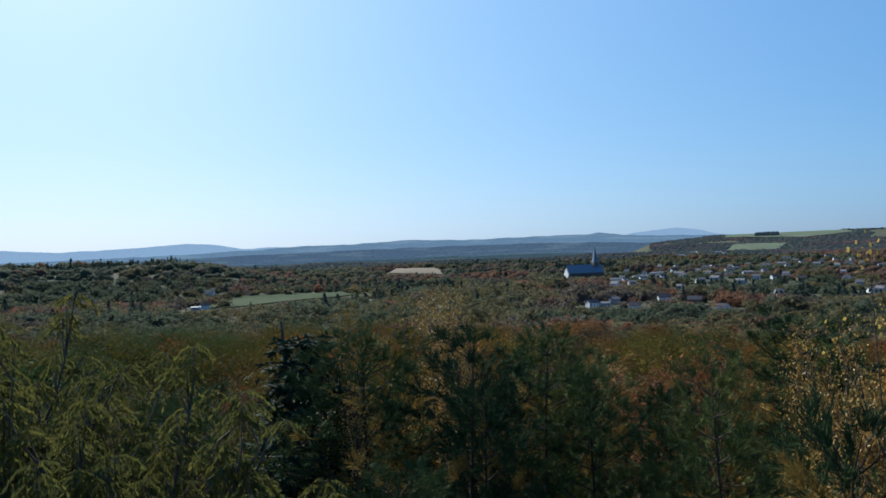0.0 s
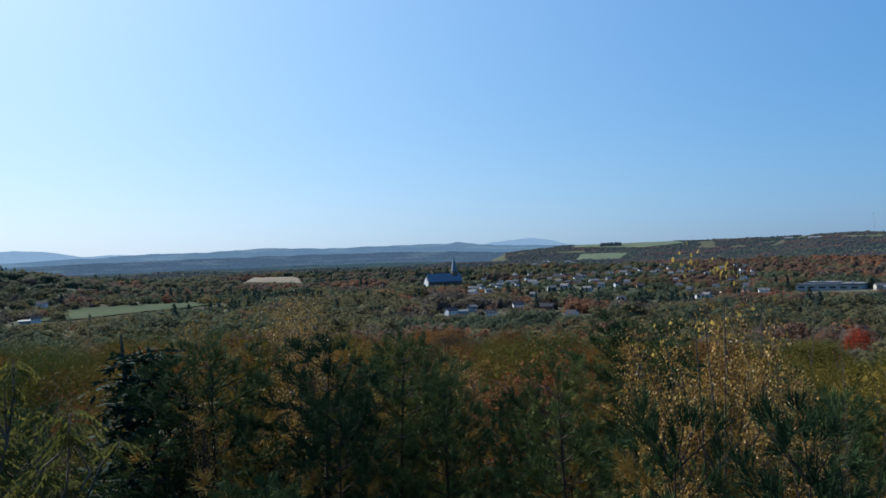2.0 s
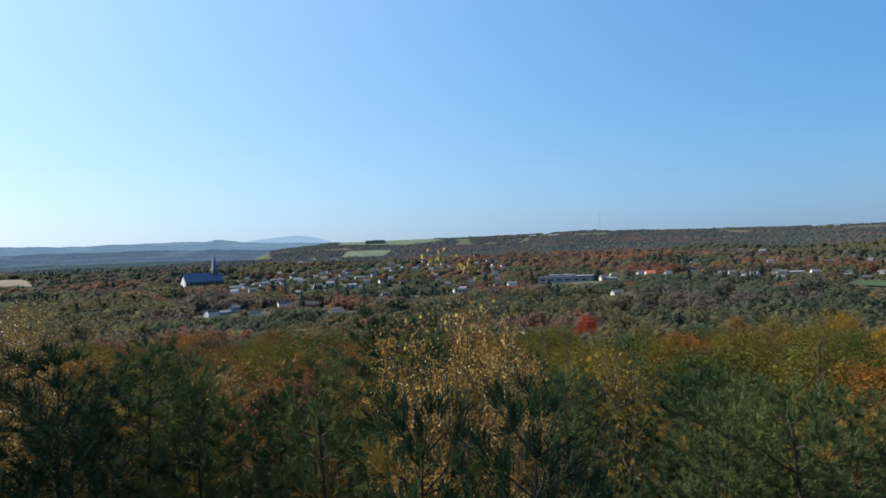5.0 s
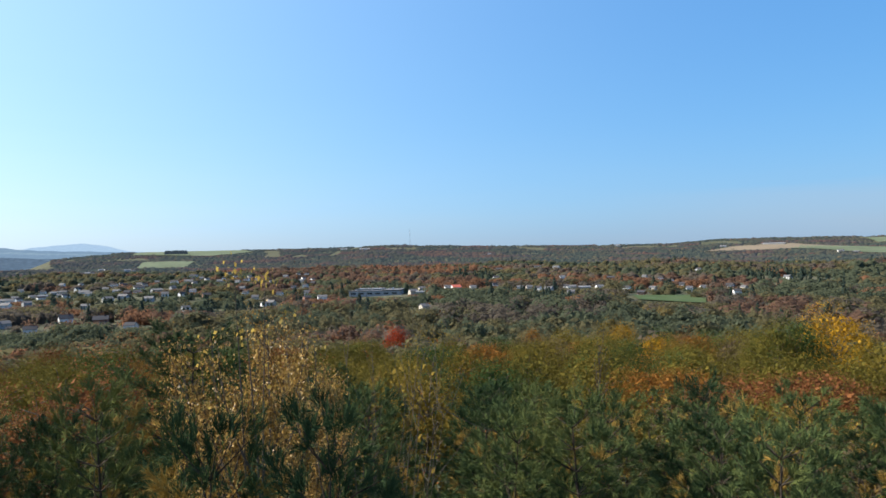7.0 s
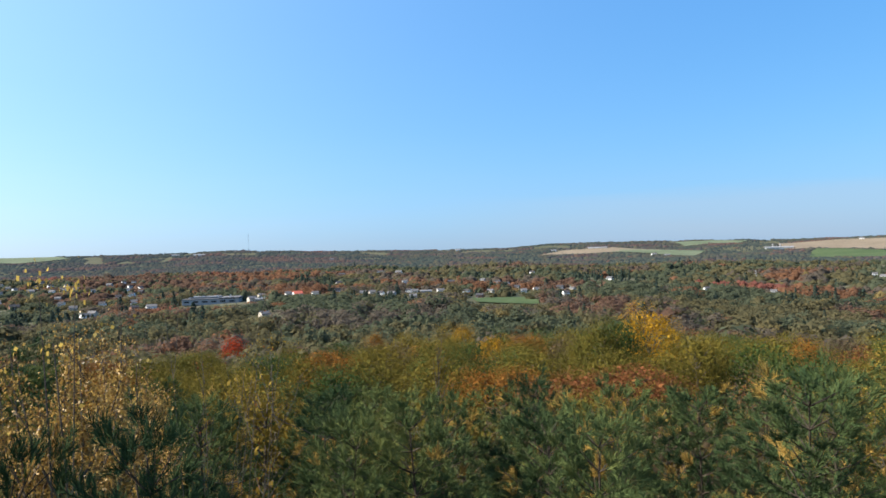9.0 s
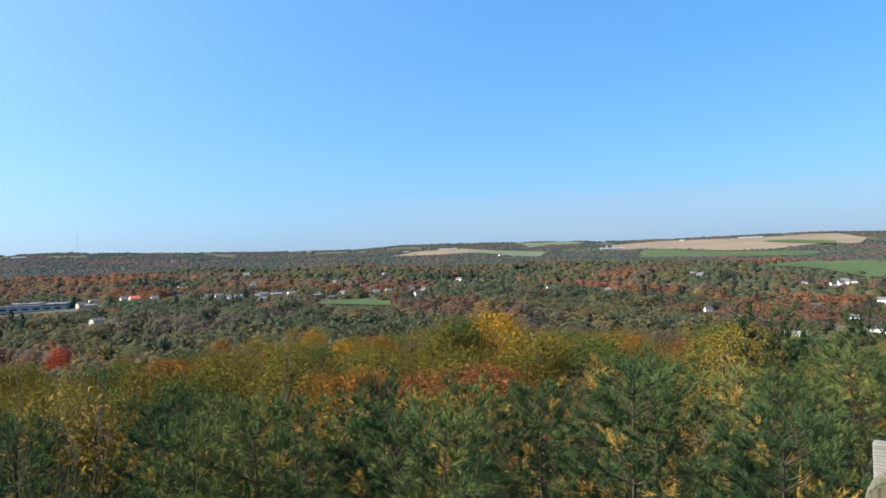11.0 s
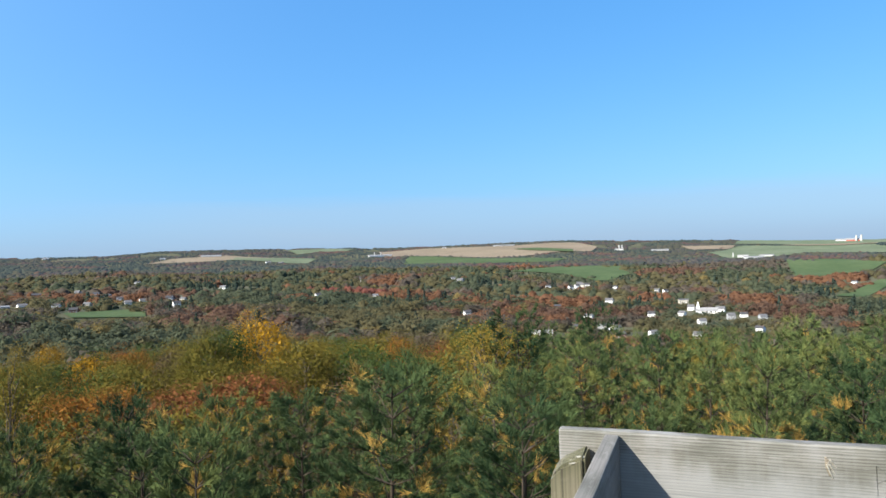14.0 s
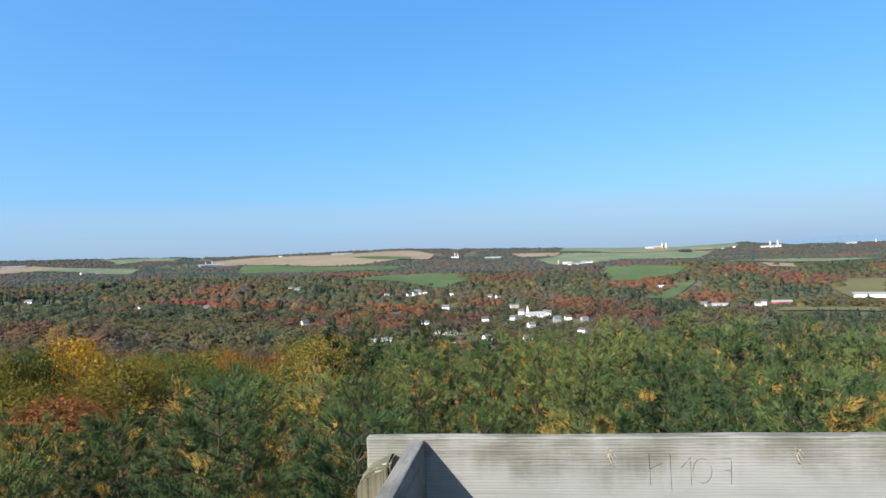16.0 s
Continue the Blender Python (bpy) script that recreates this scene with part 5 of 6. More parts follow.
        return V.reshape(-1, 3), np.arange(3 * n * k).reshape(-1, 3)

    crown = tuft(T[~old], W[~old], G[~old], 25 if near else 12)
    return tree_thing("pine_tree", label, (V, F), crown, NEEDLE, PINE_BARK, ("old_needles", tuft(T[old], W[old], G[old], 20 if near else 9), OLD_NEEDLE, "golden dying inner needles"))


def spruce(seed, H=10.0, R=1.9):
    q = np.random.default_rng(seed)
    V, F = [], []
    tr = bent(q, (0, 0, 0), (0, 0, 1), H * 0.98, 0.4, 0.01, 8)
    tube(V, F, tr, np.linspace(0.15, 0.012, 8), 6)
    z = 0.8
    T = []
    while z < H * 0.97:
        f = z / H
        for i in range(7):
            a = i * 0.9 + z * 3 + q.uniform(-0.2, 0.2)
            L = R * (1 - f) ** 0.8 * q.uniform(0.8, 1.1) + 0.1
            br = bent(q, (0, 0, z), (math.cos(a), math.sin(a), 0.1), L, -0.3, 0.04, 5)
            tube(V, F, br[[0, 2, 4]], np.linspace(0.02, 0.005, 3), 3)
            m = int(10 * L) + 3
            k = q.uniform(0.2, 1, m) * 4
            i0 = k.astype(int).clip(0, 3)
            T.append(br[i0] * (1 - (k - i0))[:, None] + br[i0 + 1] * (k - i0)[:, None] + q.normal(size=(m, 3)) * 0.06)
        z += 0.33
    T = np.concatenate(T)
    return tree_thing("spruce_tree", "dark green dense spruce", (V, F), leaves(q, np.repeat(T, 6, 0) + q.normal(size=(6 * len(T), 3)) * 0.05, 0.17, 0.5, 0.13), SPRUCE, BARK)


def walnut(seed, H=10.0, R=3.4):
    """Long compound leaves in umbrella-like rosettes at the shoot ends, leaflets hanging in pairs."""
    q = np.random.default_rng(seed)
    V, F, C, D = [], [], [], []
    tr = bent(q, (0, 0, 0), (0, 0, 1), H * 0.86, 0.3, 0.05, 8)
    tube(V, F, tr, np.linspace(0.16, 0.03, 8), 6)
    for i in range(46):
        f = 0.34 + 0.63 * (i + 0.5) / 46
        k = f * 7
        p = tr[int(k)] * (1 - k % 1) + tr[min(7, int(k) + 1)] * (k % 1)
        a = i * 2.4 + q.uniform(-0.3, 0.3)
        L = R * (0.3 + 0.7 * math.sin(math.pi * (f - 0.16) / 0.9)) * q.uniform(0.75, 1.1)
        limb = bent(q, p, (math.cos(a), math.sin(a), 0.9 * f + 0.15), L, 0.6, 0.1, 6)
        tube(V, F, limb, np.linspace(0.03, 0.01, 6), 4)
        for j in range(9):
            way = q.normal(size=3) * 0.55 + (limb[-1] - limb[0]) / L * 0.5 + np.array([0, 0, 0.75])
            tw = bent(q, limb[min(5, j % 5 + 1)], way, q.uniform(0.2, 0.55), 0.4, 0.1, 3)
            tube(V, F, tw, np.linspace(0.012, 0.006, 3), 3)
            turn = q.uniform(0, 6.28)
            for m in range(10):
                b = turn + m * 0.628 + q.uniform(-0.2, 0.2)
                C.append(tw[-1] * (1 - 0.12 * (m % 4)) + tw[0] * 0.12 * (m % 4))
                D.append((math.cos(b), math.sin(b), q.uniform(-0.3, 0.7)))
    C, D = np.array(C), np.array(D)
    D /= np.linalg.norm(D, axis=1, keepdims=True)
    side = np.cross(D, [0, 0, 1.0])
    side /= np.linalg.norm(side, axis=1, keepdims=True)
    long = q.uniform(0.45, 1.05, (len(C), 1))
    LV = []
    for k in range(7):
        s = (0.05 + 0.037 * k) * long
        c = C + D * s + np.array([0, 0, -2.8]) * s * s
        for sg in (-1, 1):
            tip = c + side * sg * 0.036 + D * 0.024 + np.array([0, 0, -0.056]) + q.normal(size=c.shape) * 0.012
            mid = (c + tip) / 2
            wide = D * 0.013 + side * sg * 0.006
            LV.append(np.stack([c, mid + wide, tip, mid - wide], 1))
    LV = np.concatenate(LV).reshape(-1, 3)
    return tree_thing("walnut_tree", "tree with long drooping compound leaves turning yellow-green", (V, F), (LV, np.arange(len(LV)).reshape(-1, 4)), WALNUT, BARK)


def poplar(seed, H=10.0, n=22000, R=1.45, leafy=0.64):
    """Slim upright shoots strung with loose glossy leaves, a whip of a leader with a last yellow tuft."""
    q = np.random.default_rng(seed)
    V, F, C = [], [], []
    tr = bent(q, (0, 0, 0), (0, 0, 1), H * 0.98, 0.4, 0.025, 10)
    tr[:, 2] *= H / tr[-1, 2]
    tube(V, F, tr, np.linspace(0.06, 0.005, 10), 6)
    C.append(tr[6:8])
    for i in range(40):
        f = 0.25 + leafy * (i + q.uniform()) / 40
        k = f * 9
        p = tr[int(k)] * (1 - k % 1) + tr[int(k) + 1] * (k % 1)
        a = i * 2.4 + q.uniform(-0.4, 0.4)
        L = R * q.uniform(0.6, 1.5) * (1.15 - 0.5 * f)
        sh = bent(q, p, (math.cos(a), math.sin(a), 0.9), L, 1.3, 0.05, 9)
        tube(V, F, sh, np.linspace(0.014, 0.003, 9), 4)
        C.append(sh[3:])
        C.append((sh[3:-1] + sh[4:]) / 2)
        for j in range(4):
            tw = bent(q, sh[3 + j], q.normal(size=3) * 0.35 + np.array([math.cos(a), math.sin(a), 1.2]), L * q.uniform(0.15, 0.35), 0.5, 0.06, 4)
            tube(V, F, tw, np.linspace(0.008, 0.003, 4), 3)
            C.append(tw[1:])
    C = np.concatenate(C)
    pick = C[q.integers(0, len(C), n)] + q.normal(size=(n, 3)) * np.array([0.06, 0.06, 0.09])
    tips = np.concatenate([tr[-1] + q.normal(size=(30 if leafy < 0.5 else 5, 3)) * np.array([0.12, 0.12, 0.06]) - np.array([0, 0, 0.06]),
                           tr[8] * 0.55 + tr[9] * 0.45 + q.normal(size=(7, 3)) * np.array([0.07, 0.07, 0.14])])
    ob = tree_thing("poplar_tree", "slim poplar with loose golden-brown autumn leaves", (V, F), leaves(q, pick, 0.033, 0.9, 0.36), GOLD_POPLAR, BARK)
    part("top_leaves", mesh_from("top_leaves", *leaves(q, tips, 0.05, 0.4, 0.5), TIP_LEAF), ob, "last yellow leaves on the leader")
    return ob


def bare_shrub(seed, H=10.0):
    q = np.random.default_rng(seed)
    V, F, C = [], [], []
    for s in range(6):
        a = q.uniform(0, 6.28)
        st = bent(q, (0.1 * math.cos(a), 0.1 * math.sin(a), 0), (0.18 * math.cos(a), 0.18 * math.sin(a), 1), H * q.uniform(0.75, 1.0), 0.2, 0.03, 10)
        tube(V, F, st, np.linspace(0.02, 0.004, 10), 4)
        for j in range(14):
            p = st[3 + j % 7]
            tw = bent(q, p, q.normal(size=3) * 0.5 + np.array([0, 0, 0.8]), q.uniform(0.5, 1.4), 0.4, 0.08, 5)
            tube(V, F, tw, np.linspace(0.008, 0.003, 5), 3)
            C.append(tw[2:])
    C = np.concatenate(C)
    pick = C[q.integers(0, len(C), 160)] + q.normal(size=(160, 3)) * 0.05
    return tree_thing("bare_tree", "nearly bare young tree with thin grey twigs", (V, F), leaves(q, pick, 0.05, 0.5, 0.4), LEAF["russet"], PALE_BARK)


def round_crown(tone, label, **kw):
    return lambda seed: domed(seed, tone=tone, label=label, **kw)


def toned(tone, label, **kw):
    return lambda seed: broadleaf(seed, tone=tone, label=label, **kw)


SPECIES = {
    "aspen": (lambda seed: broadleaf(seed, tone="yellow", mat=GOLD_POPLAR, label="loose-crowned aspen with small tan-gold leaves", n=12000, leaf=0.034, R=2.3, up=1.3, spread=0.26, clumps=200), 2),
    "pine": (pine, 5), "spruce": (spruce, 2), "walnut": (walnut, 2), "poplar": (poplar, 2), "whip": (lambda seed: poplar(seed, n=4000, R=1.0, leafy=0.42), 2), "bare": (bare_shrub, 2),
    "slope_pine": (lambda seed: pine(seed, fine=0.6), 5),
    "birch": (toned("yellow", "loose-crowned tree with small yellow leaves", n=9000, leaf=0.042, R=2.2, up=1.3, spread=0.26, clumps=170), 2),
}
for tone, label, R in (("green", "full-crowned tree still dark green", 3.0), ("olive", "full-crowned tree turning olive and yellow-green", 3.0),
                       ("gold", "maple with a dense bright golden crown", 3.2), ("orange", "maple with an orange autumn crown", 3.0),
                       ("red", "maple with a deep red crown", 2.8), ("russet", "oak with a russet-brown crown", 3.0), ("yellow", "tree with a pale yellow crown", 2.8),
                       ("brown", "thin-crowned tree with dull brown leaves", 2.6)):
    SPECIES[tone] = (round_crown(tone, label, n=8600, leaf=0.062, R=R, lumps=30, puff=0.3, loose=0.08), 2)
    SPECIES["mid_" + tone] = (round_crown(tone, label, n=9600, leaf=0.088, R=R * 1.1, base=0.4, lumps=26, puff=0.33, loose=0.07, far=True), 3)
GROWN, PLANTED = {}, []
tree_lot = random.Random(17)


def plant(kind, bearing, r, up=None, wide=1.0, high=None):
    """A tree at a bearing and range, its top so many degrees above (minus: below) the eye, or so many metres high."""
    if r > 32 and "mid_" + kind in SPECIES:
        kind = "mid_" + kind
    if r > 20 and kind == "pine":
        kind = "slope_pine"
    make, variants = SPECIES[kind]
    z = float(land(r, bearing)) - 0.1
    h = high if high else EYE + r * math.tan(radians(up)) - z
    if h < 3:
        return
    x, y = polar(bearing, r)
    i = tree_lot.randrange(variants)
    s = h / 10.0
    side = s ** 0.5 * wide
    m = pose(x, y, z, tree_lot.uniform(-2, 2), tree_lot.uniform(-2, 2), tree_lot.uniform(0, 360)) @ Matrix.Diagonal((side, side, s, 1))
    if (kind, i) not in GROWN:
        ob = GROWN[kind, i] = make(100 + 13 * i + len(kind))
        ob.matrix_basis = m
    else:
        ob = copy_thing(GROWN[kind, i], pose(0, 0, 0))
        ob.matrix_basis = m
    PLANTED.append((x, y, 1.6 * wide))


# the trees that stand out
plant("walnut", 28.5, 11.5, -2.2)
plant("walnut", 20.5, 10.5, -5.6, 1.0)
plant("walnut", 25.0, 9.0, -9.0, 0.8)
plant("spruce", 10.3, 16, -3.9, 1.9)
plant("pine", 4.4, 15, -5.6, 1.45)
plant("aspen", 1.6, 17.4, -1.9, 0.75)
plant("olive", 3.2, 20.5, -3.0, 0.9)
plant("olive", -0.8, 20, -4.2, 0.8)
plant("aspen", -2.4, 16, -4.8, 0.8)
plant("aspen", 7.6, 14, -8.0, 0.7)
plant("pine", -1.5, 14.5, -6.6, 1.35)
plant("pine", -8.3, 15.5, -6.6, 1.3)
plant("pine", -12.5, 15, -8.8)
plant("russet", -19.4, 24, -6.2, 1.1)
plant("pine", -24.5, 18, -5.4, 1.5)
plant("pine", -21.5, 13, -9.5)
plant("whip", -32.2, 8.9, -0.6, 0.6)
plant("whip", -30.6, 8.6, -1.0, 0.5)
plant("poplar", -34.0, 9.6, -4.8, 1.0)
plant("poplar", -31.8, 10.0, -4.2, 1.0)
plant("poplar", -33.0, 8.6, -5.4, 0.9)
plant("poplar", -30.2, 9.2, -5.6, 0.9)
plant("poplar", -36.2, 11.5, -6.6, 0.9)
plant("poplar", -28.6, 10.0, -7.4, 0.8)
plant("pine", -32.0, 7.0, -12.0, 0.8)
plant("pine", -28.4, 7.4, -12.6, 0.8)
plant("bare", -40.2, 14, -3.6, 0.7)
plant("bare", -38.6, 15, -5.4, 0.6)
plant("yellow", -43.4, 24, -6.7, 0.9)
plant("pine", -49.0, 17, -10.5)
plant("pine", -54.2, 18, -11.0)
plant("pine", -60.5, 19, -11.4)
plant("pine", -66.8, 17.8, -9.8)
plant("pine", -72.6, 17.5, -10.3)
plant("pine", -78.5, 16.5, -10.8)
plant("pine", -83.8, 13.2, -9.2, 1.25)
plant("pine", -89.0, 16, -8.4)
plant("birch", -92.0, 22, -5.0, 1.25)
plant("birch", -90.4, 24, -5.6, 1.1)
plant("pine", -95.9, 22, -4.9, 1.1)
plant("pine", -102.5, 24, -5.3)
plant("pine", -107.2, 22, -7.2)
plant("pine", -110.7, 20, -7.4)
plant("pine", -114.5, 26, -6.8)
plant("pine", -117.9, 27, -5.6)
plant("pine", -120.9, 28, -5.4)
plant("pine", -125.4, 27, -5.8)
plant("pine", -129.7, 29, -5.8)
plant("pine", -134.2, 26, -6.5)
plant("birch", -128.6, 31, -5.5, 0.7)
plant("gold", -75.7, 62, -4.1, 0.92)
plant("green", -72.8, 58, -4.8, 0.85)
plant("olive", -71.4, 56, -5.2, 0.8)
plant("olive", -75.6, 50, -7.6)
plant("olive", -72.6, 47, -7.0)
plant("olive", -78.6, 54, -6.2)
plant("russet", -70.0, 38, -8.8, 1.2)
plant("russet", -74.2, 40, -8.2, 1.25)
plant("orange", -62.6, 40, -8.6)
plant("orange", -65.3, 42, -8.5)
plant("orange", -66.0, 80, -6.1)
plant("gold", -63.0, 82, -6.4)
plant("birch", -57.0, 26, -5.2, 0.6)
plant("orange", -86.4, 58, -6.2, 0.55)
plant("red", -42.3, 150, -5.7, 0.9)
plant("orange", -53.5, 170, -5.8, 0.7)
plant("gold", -60.6, 140, -5.5, 0.8)

# a clump of old trees on the ridge
def ridge_clump(bearing, r, half, count, high, label):
    VV, FF = [], []
    q = np.random.default_rng(8)
    for k in range(count):
        V, F = whole_crown(40, 0.12, 40 + k % 5, False)
        x, y = polar(bearing + q.uniform(-half, half), r + q.uniform(-25, 25))
        z = float(land(r, bearing))
        FF.append(F + sum(len(v) for v in VV))
        VV.append((V - np.array([0, 0, 0.3])) * np.array([20, 20, q.uniform(0.9, 1.08) * high]) + np.array([x, y, z]))
    # ridge leaves: their blue haze is emission, not leaf colour
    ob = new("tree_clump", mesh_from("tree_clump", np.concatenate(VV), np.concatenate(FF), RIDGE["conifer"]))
    tagged(ob, label, "woods", kind="stuff")


ridge_clump(-25.35, 2640, 0.72, 26, 23, "flat-topped clump of dark old trees on the ridge")
ridge_clump(-122.4, 2200, 0.45, 14, 14, "low dark copse in the green fields")

# the rest of the canopy: pines on the near slope, mixed broadleaf trees behind
NEAR_AT = [-150, -100, -94, -80, -50, -44, -30, -12, 8, 22, 45]
NEAR_UP = [-6.6, -6.8, -7.8, -10.0, -10.5, -8.8, -9.0, -8.0, -8.5, -8.5, -8.0]


def fill(r0, r1, count, gap, chooser, top):
    made = tries = 0
    while made < count and tries < count * 40:
        tries += 1
        r, b = math.sqrt(tree_lot.uniform(r0 * r0, r1 * r1)), tree_lot.uniform(-143, 42)
        x, y = polar(b, r)
        if any((x - p) ** 2 + (y - q) ** 2 < (gap + 0.3 * w) ** 2 for p, q, w in PLANTED):
            continue
        up = top(b, r)
        z = float(land(r, b))
        if EYE + r * math.tan(radians(up)) - z < 4:
            continue
        h = min(tree_lot.uniform(10.5, 14), EYE + r * math.tan(radians(up)) - z)
        plant(chooser(b, r), b, r, high=h, wide=tree_lot.uniform(0.9, 1.25))
        made += 1


def near_kind(b, r):
    if b < -44:
        return "pine"
    return "pine" if r < 20 or tree_lot.random() < 0.75 else tree_lot.choice(["aspen", "olive", "green", "green"])


def mid_kind(b, r):
    u = tree_lot.random()
    if b < -97:
        return "pine" if u < 0.9 else "olive"
    if b < -40:
        return tree_lot.choice(["olive", "olive", "olive", "olive", "olive", "olive", "green", "green", "green", "orange", "russet", "brown", "yellow"])
    return tree_lot.choice(["green", "olive", "green", "olive", "olive", "green", "brown", "russet", "olive", "orange"])


fill(11, 20, 50, 1.6, near_kind, lambda b, r: np.interp(b, NEAR_AT, NEAR_UP) - tree_lot.uniform(0.6, 3.0))
fill(20, 34, 108, 1.9, lambda b, r: near_kind(b, r) if b < -96 or tree_lot.random() < 0.35 else tree_lot.choice(["birch", "olive", "russet", "yellow", "olive", "brown"] if -76 < b < -40 else ["olive", "green", "olive", "russet", "brown"]),
     lambda b, r: np.interp(b, NEAR_AT, NEAR_UP) + 0.6 - tree_lot.uniform(0, 2.6))
fill(34, 95, 230, 3.9, mid_kind, lambda b, r: np.interp(b, SKY_AT, SKY_EL) - tree_lot.uniform(0, 1.3) - max(0, 85 - r) * 0.024)


# ---- the lookout's rail and deck ----
CORNER = Vector((2.62, -0.35))               # outer end of the front rail board
ALONG = Vector((-0.345, -0.939)).normalized()   # along the front rail
INWARD = Vector((-0.936, 0.353)).normalized()   # from the front rail back along the side rail
TOP = EYE - 0.565


def groove(u0, z0, u1, z1, w=0.0021):
    """One knife cut: a thin blade to take out of the board's face."""
    bm = bmesh.new()
    p, q = Vector((u0, 0, z0)), Vector((u1, 0, z1))
    d = q - p
    m = Matrix.Translation((p + q) / 2) @ Matrix.Rotation(-math.atan2(d.z, d.x), 4, "Y") @ Matrix.Diagonal((d.length + w, 0.0045, w, 1))
    bmesh.ops.create_cube(bm, size=1, matrix=m)
    return bm


def board_mesh(name, length, height, thick, mat, wear=0.002, seed=0, cuts=None):
    """A sawn board along x, its face at y = 0 towards plus y, its top at z = 0: worn arrises, slight waves."""
    bm = bmesh.new()
    box(bm, 0, length, -thick, 0, -height, 0)
    n = max(4, int(length / 0.08))
    bmesh.ops.subdivide_edges(bm, edges=[e for e in bm.edges if abs((e.verts[0].co - e.verts[1].co).x) > 0.5 * length], cuts=n)
    bmesh.ops.bevel(bm, geom=[e for e in bm.edges if len(e.link_faces) == 2 and e.calc_face_angle(0) > 1.0], offset=0.006, segments=2, affect="EDGES", profile=0.6)
    for v in bm.verts:
        v.co.z += noise.noise((v.co.x * 2.3, seed, v.co.z * 3)) * wear
        v.co.y += noise.noise((v.co.x * 3.1, seed + 5, v.co.z * 4)) * wear
    me = bm_mesh(name, bm, mat)
    for tool in cuts or ():
        a, b = new("board_blank", me), new("chisel", bm_mesh("chisel", tool, mat))
        mod = a.modifiers.new("carve", "BOOLEAN")
        mod.operation, mod.object, mod.solver = "DIFFERENCE", b, "EXACT"
        bpy.context.view_layer.update()
        me = bpy.data.meshes.new_from_object(a.evaluated_get(bpy.context.evaluated_depsgraph_get()))
        for o in (a, b):
            bpy.data.objects.remove(o)
        me.name = name
    return me


def carving():
    """RMO7, cut with a knife: the strokes of the letters."""
    strokes = [(0.864, -0.052, 0.866, -0.146), (0.864, -0.052, 0.902, -0.080), (0.902, -0.080, 0.868, -0.096), (0.868, -0.096, 0.903, -0.148),
               (0.925, -0.055, 0.927, -0.160), (0.925, -0.057, 0.955, -0.095), (0.955, -0.095, 0.983, -0.064), (0.983, -0.064, 0.985, -0.146),
               (1.058, -0.068, 1.100, -0.067), (1.100, -0.067, 1.098, -0.142), (1.080, -0.102, 1.099, -0.102)]
    for k in range(12):
        a, b = 2 * math.pi * k / 12, 2 * math.pi * (k + 1) / 12
        strokes.append((1.017 + 0.027 * math.sin(a), -0.103 + 0.037 * math.cos(a), 1.017 + 0.027 * math.sin(b), -0.103 + 0.037 * math.cos(b)))
    return [groove(*s) for s in strokes]


def rail_pose(along, inward, z):
    p = CORNER + ALONG * along + INWARD * inward
    return Matrix.Translation((p.x, p.y, z)) @ Matrix(((ALONG.x, INWARD.x, 0, 0), (ALONG.y, INWARD.y, 0, 0), (0, 0, 1, 0), (0, 0, 0, 1)))


def worn_top(x):
    """How far the corner post's rotted top lies below the rail's."""
    return -0.035 - 0.4 * (0.098 - x) - 0.7 * max(0, 0.035 - x)


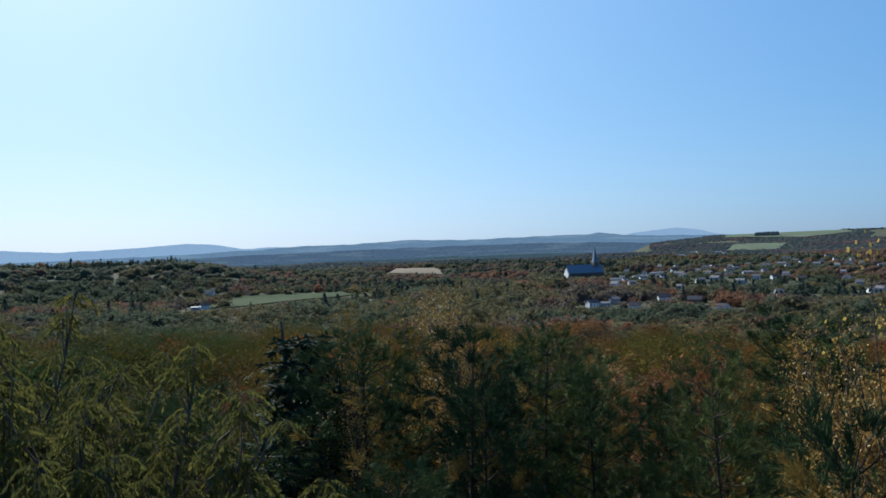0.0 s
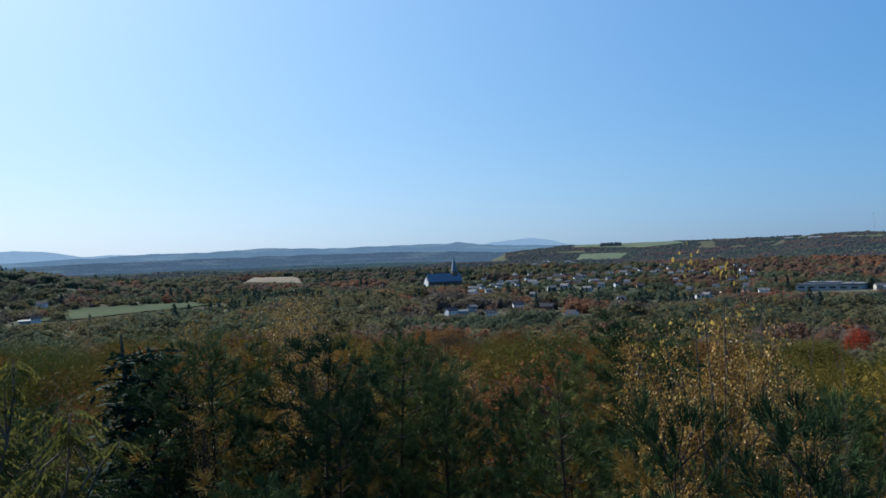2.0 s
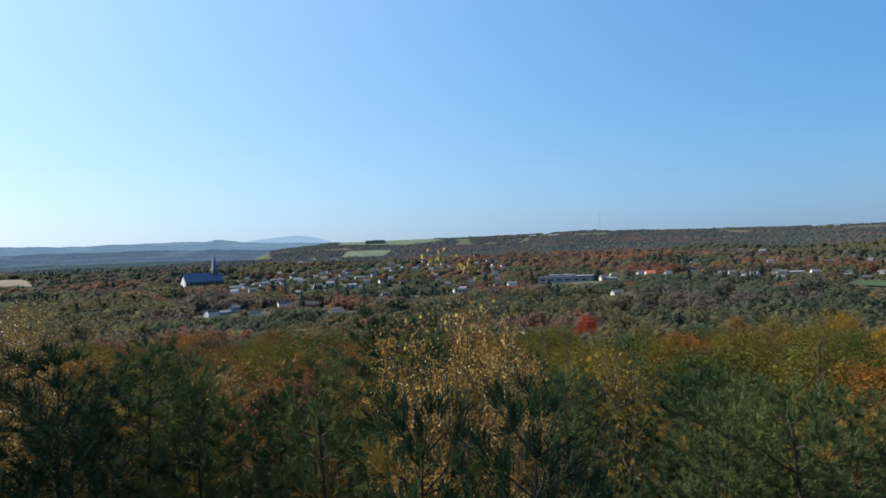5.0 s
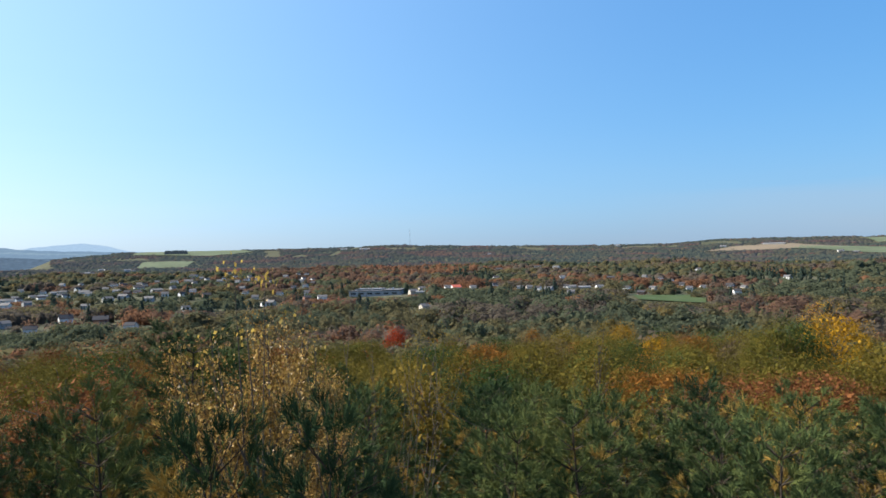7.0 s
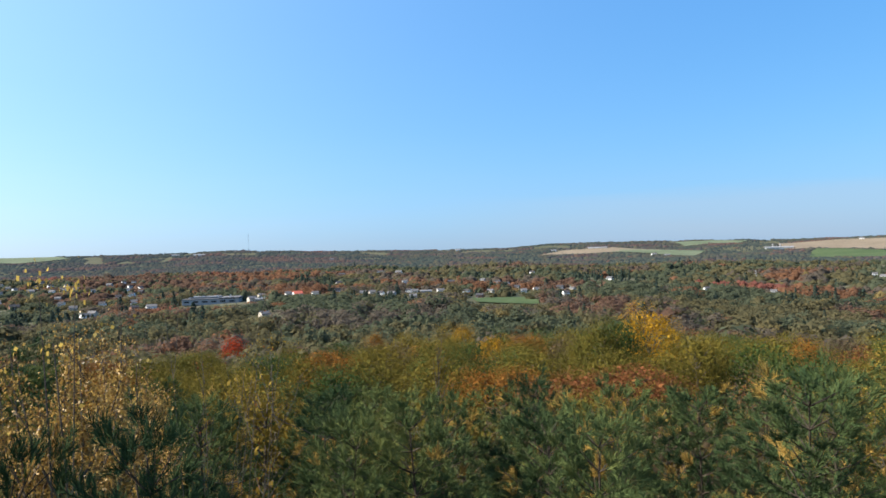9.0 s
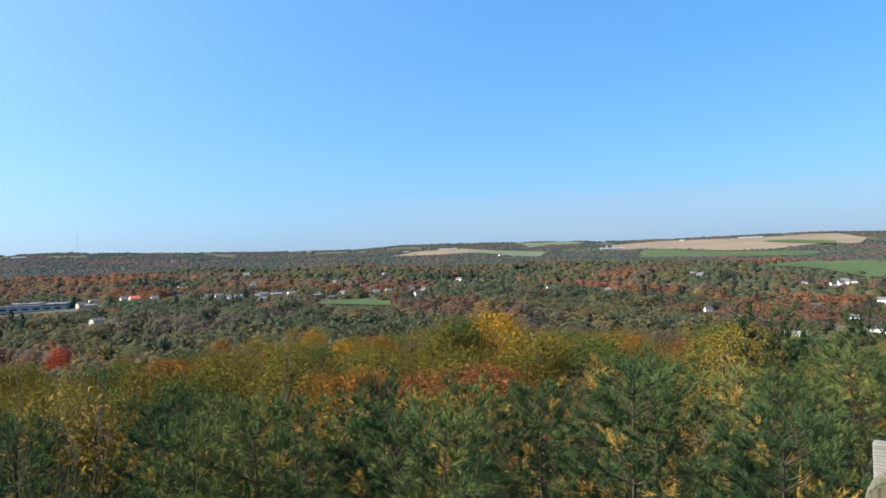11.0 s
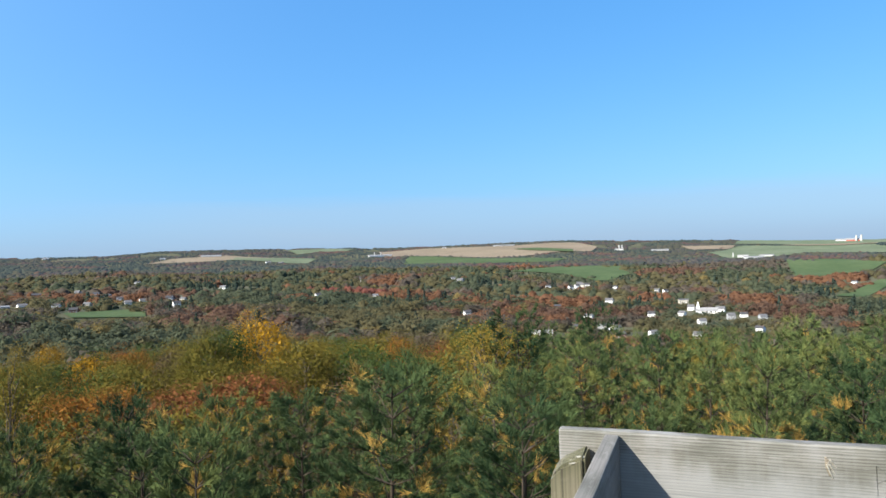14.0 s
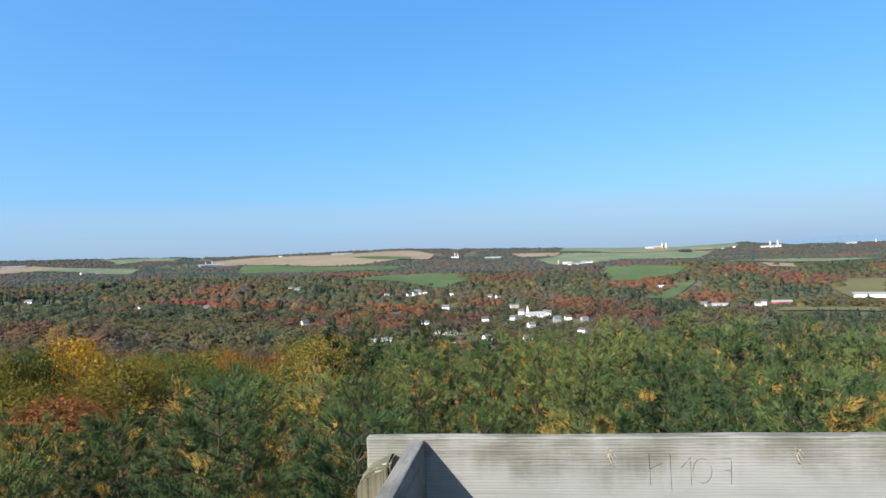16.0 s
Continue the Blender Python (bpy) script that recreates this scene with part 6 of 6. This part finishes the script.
def railing():
    front = tagged(new("rail_board"), "wide weathered grey-white timber rail board with carved letters", "railing")
    part("plank", board_mesh("plank", 3.4, 0.286, 0.042, TIMBER, 0.003, 1, carving()), front)
    for u, z, tall in ((0.747, -0.06, 0.03), (1.285, -0.06, 0.024)):
        bm = bmesh.new()
        bmesh.ops.create_icosphere(bm, subdivisions=2, radius=1)
        for v in bm.verts:
            v.co *= 1 + 0.35 * noise.noise(v.co * 2.1 + Vector((u * 9, 0, 0)))
        bmesh.ops.transform(bm, verts=bm.verts, matrix=Matrix.Translation((u, 0, z)) @ Matrix.Rotation(radians(-10), 4, "Y") @ Matrix.Diagonal((0.0065, 0.0015, tall, 1)))
        # flat dark piece: colour stands in for the shade inside the split
        knot = part("knot", bm_mesh("knot", bm, KNOT, True), front, "dark crevice of a split knot, its shade put in by colour")
        bm = bmesh.new()
        for k in range(3):
            bmesh.ops.create_cone(bm, cap_ends=True, segments=5, radius1=0.0035, radius2=0.0008, depth=tall * (1.5 - 0.3 * k),
                                  matrix=Matrix.Translation((u + 0.005 + 0.004 * k, 0.002, z - 0.006 + 0.012 * k - 0.3 * tall)) @ Matrix.Rotation(radians(160 - 9 * k), 4, "Y"))
        part("splinter", bm_mesh("splinter", bm, PALE_CHIP), knot, "bleached splinters beside the knot")
    front.matrix_basis = rail_pose(0, 0, TOP)
    side = tagged(new("rail_board"), "grey weathered timber rail board meeting the corner", "railing")
    part("plank", board_mesh("plank", 3.6, 0.286, 0.044, GREY_TIMBER, 0.003, 9), side)
    p = CORNER + ALONG * 0.187 + INWARD * 0.004
    side.matrix_basis = Matrix.Translation((p.x, p.y, TOP - 0.006)) @ Matrix(((INWARD.x, -ALONG.x, 0, 0), (INWARD.y, -ALONG.y, 0, 0), (0, 0, 1, 0), (0, 0, 0, 1))) @ Matrix.Diagonal((1, -1, 1, 1))
    post = tagged(new("rail_post"), "mossy grey timber corner post with a worn cracked top", "post")
    bm = bmesh.new()
    v = box(bm, -0.006, 0.098, 0.003, 0.118, -14.2, 0)
    bmesh.ops.subdivide_edges(bm, edges=[e for e in bm.edges if abs(e.verts[0].co.z - e.verts[1].co.z) < 0.01], cuts=5, use_grid_fill=True)
    bmesh.ops.bevel(bm, geom=[e for e in bm.edges if len(e.link_faces) == 2 and e.calc_face_angle(0) > 1.0], offset=0.008, segments=2, affect="EDGES")
    for q in bm.verts:
        if q.co.z > -1:
            q.co.z += worn_top(q.co.x) - 0.2 * abs(q.co.y - 0.05) + noise.noise(q.co * 30) * 0.006
    part("shaft", bm_mesh("shaft", bm, MOSSY_TIMBER), post)
    q = random.Random(4)
    for k in range(8):
        bm = bmesh.new()
        bmesh.ops.create_icosphere(bm, subdivisions=2, radius=1)
        for v in bm.verts:
            v.co *= 1 + 0.5 * noise.noise(v.co * 1.8 + Vector((k * 3.1, 0, 0)))
        f = k / 7
        x = 0.03 + 0.06 * f ** 0.6
        bmesh.ops.transform(bm, verts=bm.verts, matrix=Matrix.Translation((x, 0.085 + q.uniform(0, 0.03), worn_top(x) - 0.012 - q.uniform(0.0, 0.012))) @ Matrix.Rotation(q.uniform(0, 3), 4, "Z") @ Matrix.Diagonal((q.uniform(0.008, 0.016), q.uniform(0.005, 0.009), 0.003, 1)))
        part("lichen_chip", bm_mesh("lichen_chip", bm, PALE_CHIP), post, "pale flaking crust on the worn top")
    post.matrix_basis = rail_pose(0, 0, TOP)


def lookout():
    """Deck of planks on joists and posts under the rails."""
    z = TOP - 1.07
    deck = tagged(new("lookout_deck"), "weathered timber deck of the lookout tower", "deck")
    for i in range(22):
        part("deck_plank", solid("deck_plank", GREY_TIMBER, (0.2, 3.4, 0.05 + i * 0.15, 0.19 + i * 0.15, -0.038, 0)), deck)
    for x in (0.4, 1.8, 3.2):
        part("joist", solid("joist", GREY_TIMBER, (x - 0.02, x + 0.02, 0.0, 3.4, -0.24, -0.04)), deck)
    deck.matrix_basis = rail_pose(0, 0, z)
    for a, b in ((3.25, 0.06), (3.25, 3.3), (0.088, 3.3)):
        post = tagged(new("tower_post"), "tall square timber post carrying the lookout", "post")
        part("shaft", solid("shaft", MOSSY_TIMBER, (-0.055, 0.055, -0.055, 0.055, -14.2, 0.0)), post)
        post.matrix_basis = rail_pose(a, b, TOP - 0.1 if b < 1 or a < 1 else z - 0.3)


railing()
lookout()
